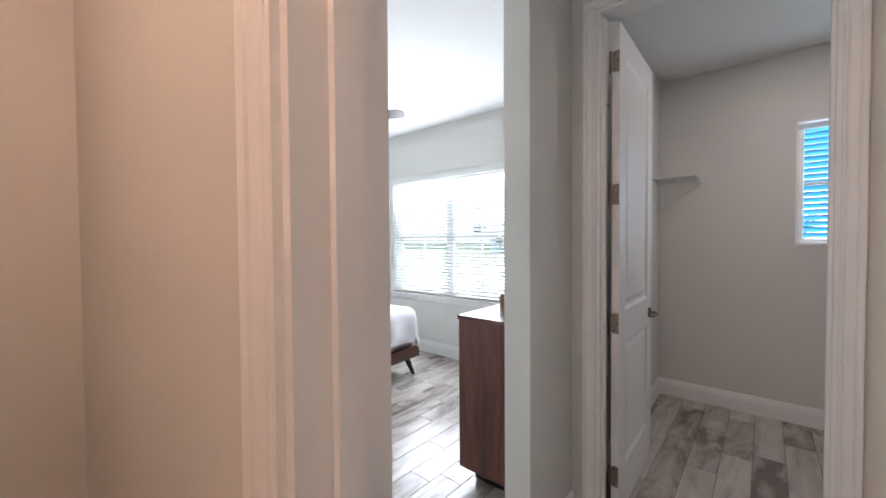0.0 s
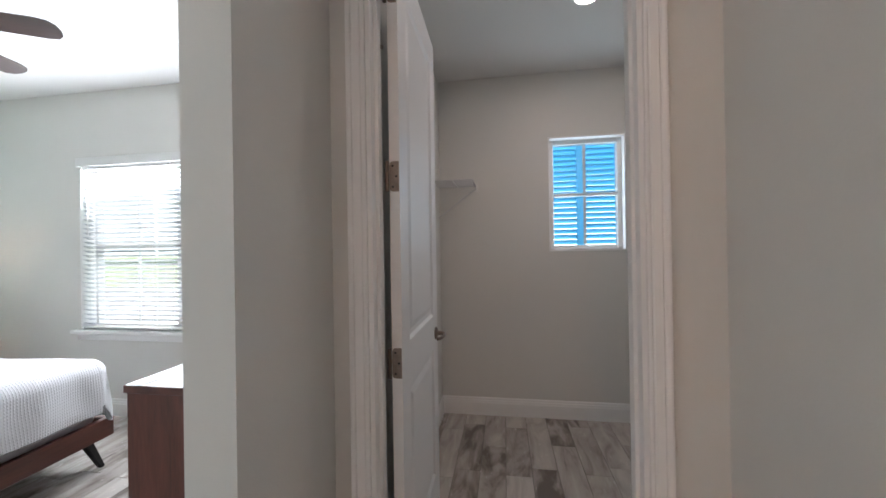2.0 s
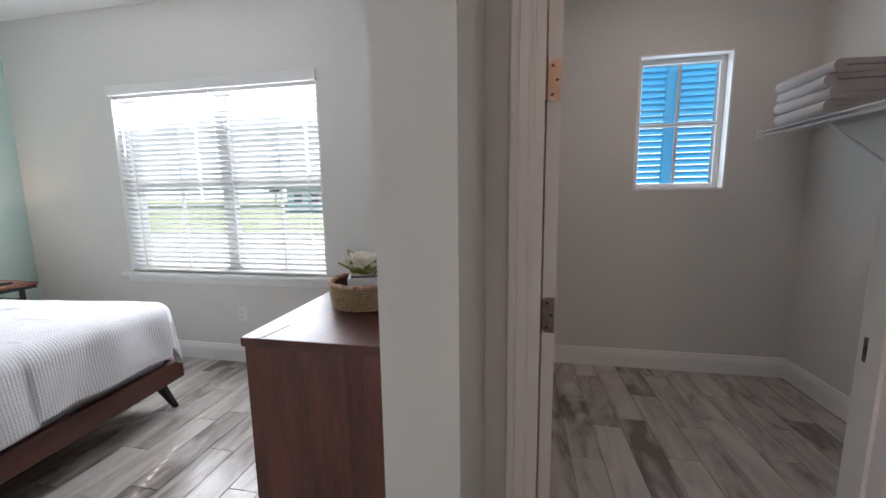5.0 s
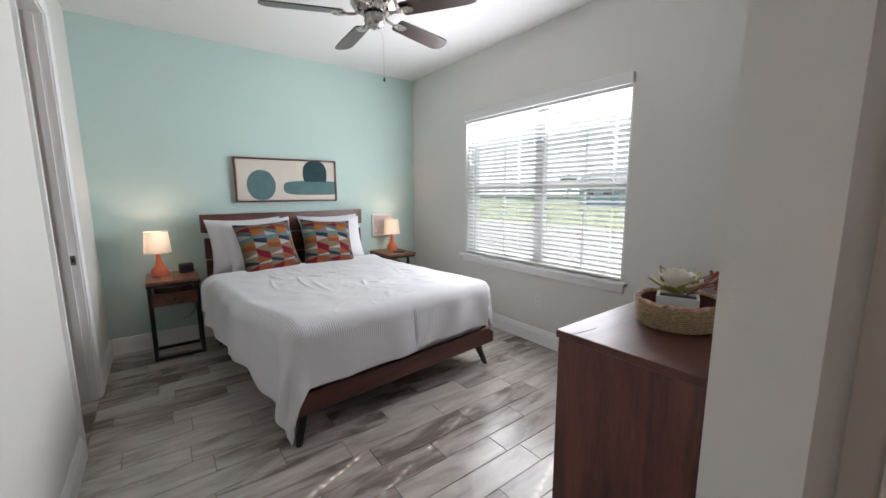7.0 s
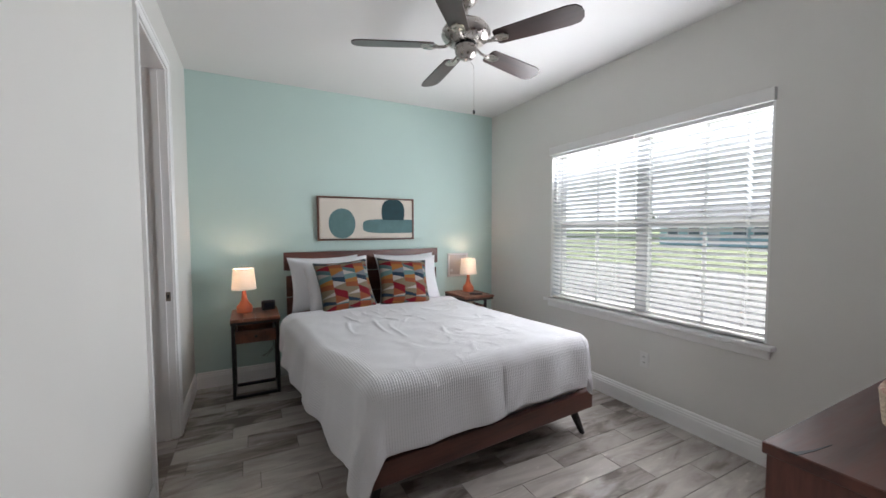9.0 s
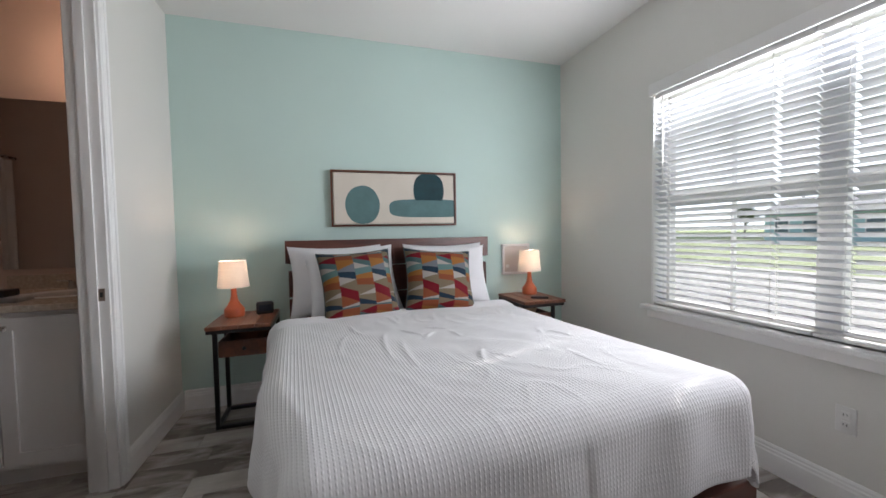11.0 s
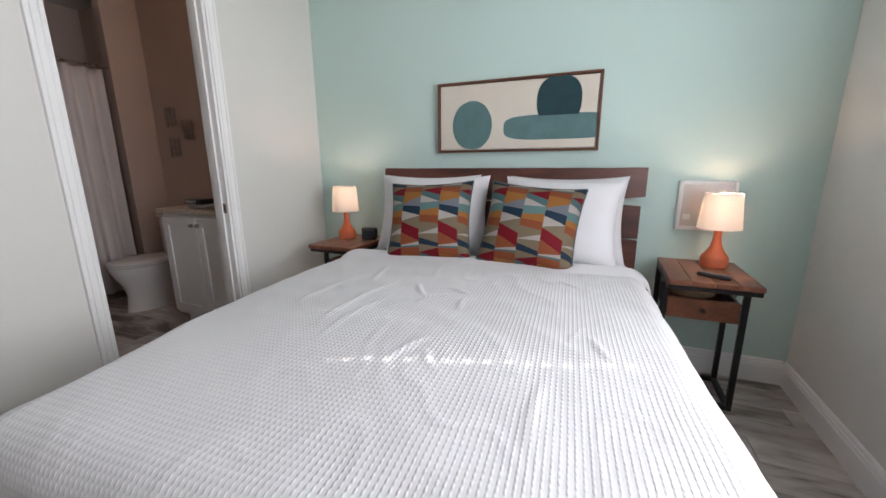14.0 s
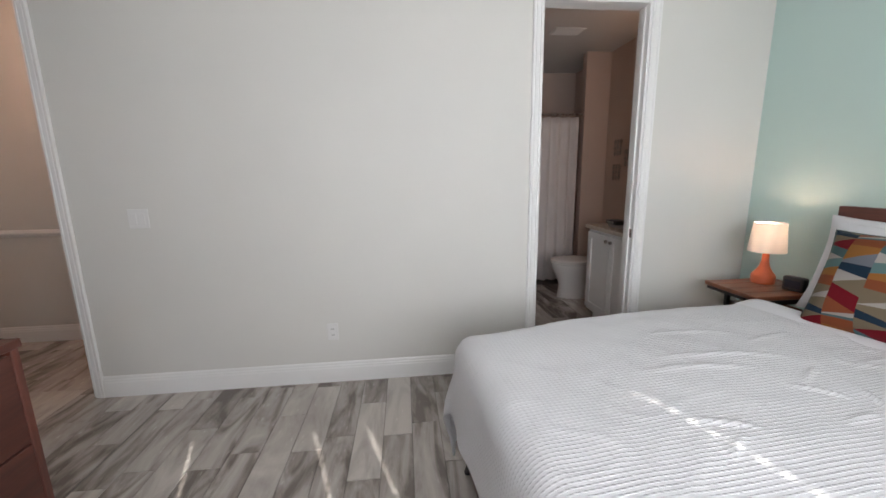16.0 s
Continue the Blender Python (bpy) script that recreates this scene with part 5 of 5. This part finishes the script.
part("dish", lathe([(0.0, 0.0), (0.04, 0.0), (0.045, 0.006), (0.085, 0.040), (0.082, 0.043), (0.042, 0.010), (0.0, 0.010)], 32), M_POT, bowl, "", 40)

tv = thing("television", "flat black television mounted on the wall above the dresser", "television", (X_E0, 2.06, 1.395))
part("cabinet", one_box(-0.125, 0, 0, -0.083, 1.23, 0.71, bevel=0.004), M_BLACKPLASTIC, tv)
part("screen", one_box(-0.1265, 0.010, 0.016, -0.1252, 1.22, 0.70), M_SCREEN, tv, "dark switched-off screen")
part("wall_bracket", one_box(-0.0828, 0.40, 0.18, 0.0, 0.83, 0.52, bevel=0.004), M_BLACKMETAL, tv)
part("side_label", one_box(-0.118, -0.0012, 0.055, -0.092, -0.0002, 0.115), M_LETTER, tv, "white sticker")

# ---- closet ----
recess = thing("recessed_light", "round recessed ceiling light, lit", "ceiling light", (0.56, 3.13, H))
part("trim_ring", lathe([(0.062, 0.0), (0.088, 0.0), (0.086, -0.006), (0.066, -0.008), (0.062, 0.0)], 32), M_WHITEPLASTIC, recess, "", 40)
part("lens", lathe([(0.0, -0.003), (0.062, -0.003), (0.062, -0.001), (0.0, -0.001)], 28), M_LENS, recess, "glowing white lens")


def wire_shelf(x0, x1, y0, y1, z, front, label):
    """Ventilated wire shelf along a side wall; front: x of its free edge."""
    s = thing("wire_shelf", label, "shelf", (0, 0, 0), "closet shelves")
    n = int((y1 - y0) / 0.026)
    first = None
    for k in range(n + 1):
        y = y0 + (y1 - y0) * k / n
        if first is None:
            first = part("wire", tube([(x0, 0, z), (x1, 0, z)], 0.0026, 5), M_WIRE, s)
            o = first
        else:
            o = new("wire", first.data)
            o.parent = s
        o.location = (0, y, 0)
    for x in (x0 + 0.004, (x0 + x1) / 2, x1 - 0.004):
        part("long_rod", tube([(x, y0, z - 0.004), (x, y1, z - 0.004)], 0.003, 6), M_WIRE, s)
    part("front_rod", tube([(front, y0, z - 0.03), (front, y1, z - 0.03)], 0.003, 6), M_WIRE, s)
    wallx = x0 if front == x1 else x1
    for y in ((y1 - 0.06,) if y1 - y0 < 0.6 else (y0 + 0.25, y1 - 0.55)):
        part("brace", tube([(front, y, z - 0.03), (wallx, y, z - 0.26)], 0.006, 6), M_WIRE, s)
    part("end_bracket", one_box(front - 0.012, y1 - 0.002, z - 0.045, front + 0.012, y1 + 0.012, z + 0.012, bevel=0.002), M_WHITEPLASTIC, s)
    return s


wire_shelf(X_E1, X_E1 + 0.305, 3.70, Y_CN - 0.012, 1.86, X_E1 + 0.305, "white wire shelf on the closet wall with a diagonal brace")
wire_shelf(X_CE - 0.305, X_CE, 2.4, Y_CN - 0.012, 1.69, X_CE - 0.305, "white wire shelf carrying folded towels")
for k in range(4):
    tw = thing("folded_towel", "thick folded grey-white towel stacked on the closet shelf", "towel", (1.33, 3.60, 1.692 + 0.062 * k), "stack of towels", rz=random.uniform(-4, 4))
    bm = bmesh.new()
    pr = []
    for i in range(25):
        a = math.pi * i / 24
        pr.append((-0.155 - 0.031 * math.sin(a), 0.031 - 0.031 * math.cos(a)))
    pts = pr + [(0.15, 0.060), (0.15, 0.034), (-0.13, 0.033), (-0.13, 0.029), (0.15, 0.028), (0.15, 0.0)]
    prism(pts, "y", -0.20, 0.20, bm)
    for v in bm.verts:
        v.co.z += 0.004 * noise.noise((v.co.x * 8, v.co.y * 8, k * 3.0)) * (1 if v.co.z > 0.01 else 0)
    part("towel", bm, M_TOWEL, tw, "", 60)

# ---- bathroom ----
van = thing("bathroom_vanity", "white two-door bathroom vanity with nickel knobs", "vanity", (X_W, -0.36, 0))
VW, VD = 0.76, 0.735
part("carcass", one_box(0.0, 0.0, 0.10, VD - 0.02, VW, 0.878, bevel=0.002), M_DOOR, van)
part("toe_kick", one_box(0.0, 0.01, 0.0, VD - 0.09, VW - 0.01, 0.0995), M_DOOR, van)
for k in range(2):
    y0, y1 = 0.012 + k * (VW - 0.02) / 2, (k + 1) * (VW - 0.02) / 2 + 0.004
    bm = bmesh.new()
    for a in ((y0, 0.13, y0 + 0.06, 0.85), (y1 - 0.06, 0.13, y1, 0.85), (y0 + 0.06, 0.13, y1 - 0.06, 0.19), (y0 + 0.06, 0.79, y1 - 0.06, 0.85)):
        box(bm, VD - 0.019, a[0], a[1], VD, a[2], a[3])
    d = part("cabinet_door", bm, M_DOOR, van, "white shaker door")
    part("door_panel", one_box(VD - 0.019, y0 + 0.06, 0.19, VD - 0.009, y1 - 0.06, 0.79), M_DOOR, d)
    ky = y1 - 0.03 if k == 0 else y0 + 0.03
    part("knob", one_box(VD + 0.001, ky - 0.013, 0.790, VD + 0.024, ky + 0.013, 0.816, bevel=0.004), M_NICKEL, d, "square nickel knob")
ct = tagged(part("countertop", one_box(X_W, -0.375, 0.879, X_W + VD + 0.02, 0.405, 0.912, bevel=0.004, seg=2), M_COUNTER), "pale stone vanity top with a sink", "countertop")
part("backsplash", one_box(X_W + 0.001, -0.375, 0.9122, X_W + 0.02, 0.405, 1.0), M_COUNTER, ct)
sink = thing("sink_bowl", "oval white basin set in the vanity top", "sink", (X_W + 0.36, 0.10, 0.9125))
part("basin", moved(lathe([(0.0, 0.002), (0.10, 0.002), (0.17, 0.004), (0.185, 0.008), (0.20, 0.004), (0.20, 0.0)], 36), Matrix.Diagonal((0.85, 1.1, 1, 1))), M_PORCELAIN, sink, "", 40)
fau = thing("faucet", "curved nickel basin faucet on the vanity", "faucet", (X_W + 0.12, 0.10, 0.9125))
part("spout", tube([(0, 0, 0), (0, 0, 0.10), (0.012, 0, 0.135), (0.04, 0, 0.155), (0.08, 0, 0.150), (0.11, 0, 0.125), (0.115, 0, 0.10)], 0.011, 12), M_NICKEL, fau, "", 60)
for y in (-0.10, 0.10):
    h = part("tap", lathe([(0.0, 0.0), (0.022, 0.0), (0.018, 0.02), (0.012, 0.05), (0.0, 0.052)], 16, (0, y)), M_NICKEL, fau, "", 40)
    part("tap_lever", tube([(0, y, 0.05), (0.02, y * 1.3, 0.056), (0.03, y * 1.6, 0.06)], 0.005, 8), M_NICKEL, h)
cloth = thing("folded_washcloth", "folded white washcloth on the vanity top", "washcloth", (X_W + 0.60, -0.07, 0.9125))
part("cloth", one_box(-0.07, -0.10, 0.0, 0.05, 0.13, 0.030, bevel=0.011, seg=3), M_TOWEL, cloth, "", 50)
blk = thing("makeup_towel", "black folded towel with white lettering on the vanity", "towel", (X_W + 0.63, -0.05, 0.9430))
part("cloth", one_box(-0.06, -0.10, 0.0, 0.055, 0.075, 0.036, bevel=0.010, seg=3), M_BLACKPLASTIC, blk, "", 50)
fc = bpy.data.curves.new("lettering", "FONT")
fc.body, fc.size, fc.extrude = "MAKEUP", 0.030, 0.0004
fo = new("lettering_source", fc)
dg = bpy.context.evaluated_depsgraph_get()
me = bpy.data.meshes.new_from_object(fo.evaluated_get(dg))
bpy.data.objects.remove(fo)
me.materials.append(M_LETTER)
lt = new("lettering", me)
lt.parent = blk
lt.matrix_basis = Matrix.Translation((0.0556, -0.082, 0.008)) @ Matrix.Rotation(radians(90), 4, "Z") @ Matrix.Rotation(radians(90), 4, "X")
mir = thing("vanity_mirror", "frameless mirror above the vanity", "mirror", (X_W, -0.40, 1.04))
part("glass", one_box(0.001, 0.0, 0.0, 0.007, 0.78, 1.06, bevel=0.0015), M_MIRROR, mir)

toi = thing("toilet", "white porcelain toilet with a closed lid", "toilet", (X_W + 0.06, -1.0, 0))


def oval_loft(rings, n=36):
    """Stacked ovals of (z, centre x, half length, half width)."""
    bm = bmesh.new()
    rows = []
    for z, cx, a, b in rings:
        rows.append([bm.verts.new((cx + a * math.cos(2 * math.pi * k / n), b * math.sin(2 * math.pi * k / n), z)) for k in range(n)])
    for p, q in zip(rows, rows[1:]):
        for k in range(n):
            bm.faces.new((p[k], p[(k + 1) % n], q[(k + 1) % n], q[k]))
    bm.faces.new(rows[0][::-1]), bm.faces.new(rows[-1])
    return bm


part("bowl", oval_loft([(0, 0.46, 0.22, 0.115), (0.03, 0.46, 0.215, 0.11), (0.14, 0.46, 0.20, 0.10), (0.22, 0.47, 0.21, 0.12), (0.30, 0.49, 0.235, 0.165), (0.37, 0.50, 0.25, 0.185), (0.395, 0.50, 0.25, 0.185)]), M_PORCELAIN, toi, "", 50)
part("seat", oval_loft([(0.3955, 0.50, 0.240, 0.178), (0.401, 0.50, 0.256, 0.194), (0.412, 0.50, 0.258, 0.196), (0.416, 0.50, 0.244, 0.182)]), M_PORCELAIN, toi, "", 40)
part("lid", oval_loft([(0.4165, 0.50, 0.236, 0.174), (0.421, 0.50, 0.256, 0.194), (0.434, 0.50, 0.256, 0.194), (0.440, 0.50, 0.235, 0.175), (0.444, 0.50, 0.17, 0.12)]), M_PORCELAIN, toi, "", 50)
part("tank", one_box(-0.055, -0.21, 0.38, 0.21, 0.21, 0.74, bevel=0.02, seg=3), M_PORCELAIN, toi, "", 50)
part("tank_lid", one_box(-0.058, -0.22, 0.7405, 0.222, 0.22, 0.775, bevel=0.010, seg=2), M_PORCELAIN, toi, "", 50)
part("flush_lever", tube([(0.215, 0.15, 0.68), (0.228, 0.15, 0.68), (0.230, 0.09, 0.675)], 0.006, 8), M_NICKEL, toi)

rod = thing("curtain_rod", "nickel shower curtain rod", "rod", (0, -1.50, 2.06))
part("rod", tube([(-4.235, 0, 0), (-2.55, 0, 0)], 0.0125, 12), M_NICKEL, rod, "", 60)
cur = thing("shower_curtain", "pale shower curtain hanging in soft folds", "curtain", (0, -1.50, 0))
bm = bmesh.new()
n = 160
rows = []
for z in (0.06, 0.5, 1.0, 1.5, 1.9, 2.03):
    rows.append([bm.verts.new((-4.19 + 1.55 * k / n + 0.004 * math.sin(k * 1.3 + z), (0.030 + 0.012 * noise.noise((k * 0.05, z, 0.0))) * math.sin(k * 0.52 + 1.5 * noise.noise((k * 0.03, z * 0.6, 5.0))), z)) for k in range(n + 1)])
for p, q in zip(rows, rows[1:]):
    for k in range(n):
        bm.faces.new((p[k], p[k + 1], q[k + 1], q[k]))
c = part("cloth", bm, M_CURTAIN, cur, "", 80)
md = c.modifiers.new("thick", "SOLIDIFY")
md.thickness = 0.002
for k in range(12):
    part("ring", tube([(-4.17 + 0.135 * k, 0.018 * math.cos(a), 2.053 + 0.022 * math.sin(a)) for a in np.linspace(0, 2 * math.pi, 17)], 0.0022, 5), M_NICKEL, cur)

for (y, z) in ((-1.20, 1.66), (-0.98, 1.535), (-1.20, 1.385)):
    a = thing("metal_wall_art", "square openwork metal flower panel", "wall art", (X_W, y, z), "trio of wall panels")
    fr = bmesh.new()
    s = 0.095
    for d_ in (-0.058, 0.0, 0.058):
        tube([(0.006, d_, -s), (0.006, d_, s)], 0.0022, 5, fr)
        tube([(0.006, -s, d_), (0.006, s, d_)], 0.0022, 5, fr)
    part("wire_grid", fr, M_METALART, a)
    for i in range(3):
        for j in range(3):
            fl = bmesh.new()
            cy, cz = (i - 1) * 0.058, (j - 1) * 0.058
            for p in range(6):
                an = math.pi * p / 3 + 0.3 * (i + j)
                tube([(0.009, cy, cz), (0.009, cy + 0.016 * math.cos(an), cz + 0.016 * math.sin(an)), (0.009, cy + 0.029 * math.cos(an + 0.15), cz + 0.029 * math.sin(an + 0.15))], 0.0042, 5, fl)
            part("flower", fl, M_METALART, a)

vent = thing("ceiling_vent", "white louvred bathroom ceiling vent", "vent", (-3.74, -0.88, H))
for q in ((-0.15, -0.09, 0.15, -0.07), (-0.15, 0.07, 0.15, 0.09), (-0.15, -0.07, -0.13, 0.07), (0.13, -0.07, 0.15, 0.07)):
    part("frame_bar", one_box(q[0], q[1], -0.010, q[2], q[3], 0.0, bevel=0.002), M_WHITEPLASTIC, vent)
# flat dark plate in place of the duct's shade
part("backing", one_box(-0.13, -0.07, -0.003, 0.13, 0.07, -0.001), M_SLOTSHADE, vent, "dark plate painted as the shade of the duct")
for k in range(6):
    o = part("slat", one_box(-0.13, -0.011, -0.001, 0.13, 0.011, 0.001), M_WHITEPLASTIC, vent)
    o.matrix_basis = pose(0, -0.058 + 0.0232 * k, -0.008, 32, 0, 0)

# ---- outside ----
bm = bmesh.new()
box(bm, -600, -600, -0.5, 600, 600, -0.22)
structure("ground", bm, M_GRASS, "green lawn around the house", "lawn")
structure("road", one_box(-60, 7.5, -0.30, 60, 16.0, -0.205), M_ROAD, "pale concrete street beyond the lawn", "road")
structure("backdrop", one_box(-400, 150.0, 0.5, 400, 150.3, 75.0), M_HAZE, "bright hazy sky low over the horizon", "sky")
house = thing("house", "teal stucco house with white windows and a grey roof", "house", (-21.0, 40.0, -0.22))
part("wall", one_box(-5, 0, 0, 5, 8, 2.7), M_STUCCO, house)
bm = bmesh.new()
prism([(-0.5, 2.65), (4.0, 4.2), (8.5, 2.65), (8.5, 2.50), (4.0, 4.0), (-0.5, 2.50)], "x", -5.5, 5.5, bm)
part("roof", bm, M_ROOF, house)
part("gable", prism([(0.02, 2.7), (4.0, 3.95), (7.98, 2.7)], "x", -4.98, 4.98), M_STUCCO, house)
for x in (-3.6, -1.5, 2.4, 4.0):
    w = part("window", one_box(x - 0.6, -0.06, 0.9, x + 0.6, -0.001, 2.3), M_TRIM, house)
    part("pane", one_box(x - 0.5, -0.07, 1.0, x + 0.5, -0.061, 2.2), M_PANE, w)
part("door", one_box(-0.2, -0.06, 0.0, 0.8, -0.001, 2.1), M_TRIM, house)


def tree(x, y, hgt, seed):
    rnd = random.Random(seed)
    t = thing("tree", "leafy broad street tree", "tree", (x, y, -0.22), "street trees")
    tr = lathe([(0.16, 0), (0.11, 0.5), (0.09, hgt * 0.45), (0.03, hgt * 0.8)], 10)
    for k in range(6):
        a = k * 1.05 + rnd.random()
        z = hgt * (0.35 + 0.06 * k)
        tube([(0, 0, z), (0.4 * math.cos(a), 0.4 * math.sin(a), z + 0.35), (0.95 * math.cos(a), 0.95 * math.sin(a), z + 0.7)], 0.035, 6, tr)
    part("trunk", tr, M_BARK, t, "", 60)
    vs, fs = [], []
    for k in range(1500):
        a, c = rnd.random() * 6.283, rnd.random() * 2 - 1
        rr = (0.55 + 0.45 * rnd.random()) * (1.5 + 0.4 * math.sin(3 * a + seed))
        s = math.sqrt(1 - c * c)
        p = Vector((rr * s * math.cos(a), rr * s * math.sin(a), hgt * 0.72 + rr * c * 0.85))
        d1 = Vector((rnd.uniform(-1, 1), rnd.uniform(-1, 1), rnd.uniform(-1, 1))).normalized() * 0.13
        d2 = d1.orthogonal().normalized() * 0.07
        n0 = len(vs)
        vs += [p - d1, p + d2, p + d1, p - d2]
        fs.append((n0, n0 + 1, n0 + 2, n0 + 3))
    me = bpy.data.meshes.new("crown")
    me.from_pydata(vs, [], fs)
    me.materials.append(M_FOLIAGE)
    o = new("crown", me)
    o.parent = t


tree(-30.0, 52.0, 4.4, 3)
tree(-3.5, 55.0, 4.0, 5)
tree(-40.0, 58.0, 4.6, 8)
tree(2.5, 50.0, 3.8, 9)

# ---- floor boards, last ----
PW, PL, GAP = 0.155, 0.61, 0.003
boards = {}


def board(w, l):
    key = (round(w, 3), round(l, 3))
    if key not in boards:
        me = bpy.data.meshes.new("plank")
        b = one_box(GAP / 2, GAP / 2, -0.012, w - GAP / 2, l - GAP / 2, 0.0, bevel=0.0012)
        b.to_mesh(me)
        b.free()
        me.materials.append(M_TILE)
        boards[key] = me
    return boards[key]


def lay(x0, x1, y0, y1):
    """Planks along y in columns of a common raster, each column shifted by a third or so."""
    c0, c1 = math.floor((x0 + 10) / PW), math.ceil((x1 + 10) / PW)
    for c in range(c0, c1):
        a, b = max(x0, c * PW - 10), min(x1, (c + 1) * PW - 10)
        if b - a < 0.012:
            continue
        off = (c * 0.37 + 0.11 * (c % 3)) % 1.0 * PL
        k = math.floor((y0 - off) / PL)
        while off + k * PL < y1:
            p, q = max(y0, off + k * PL), min(y1, off + (k + 1) * PL)
            if q - p > 0.012:
                o = new("plank", board(b - a, q - p))
                o.parent = floor
                o.location = (a, p, 0)
            k += 1


lay(X_W, X_E0, Y_S, Y_N)
lay(X_E0, X_HE, Y_S - 0.12, Y_END)
lay(X_E1, X_HE, Y_END, Y_C1)
lay(X_E1, X_CE, Y_C1, Y_CN)
lay(-1.5, 1.9, -0.5, Y_S - 0.12)
lay(X_W, -2.55, -1.5, Y_S - 0.12)
lay(BATH[0], BATH[1], Y_S - 0.12, Y_S)
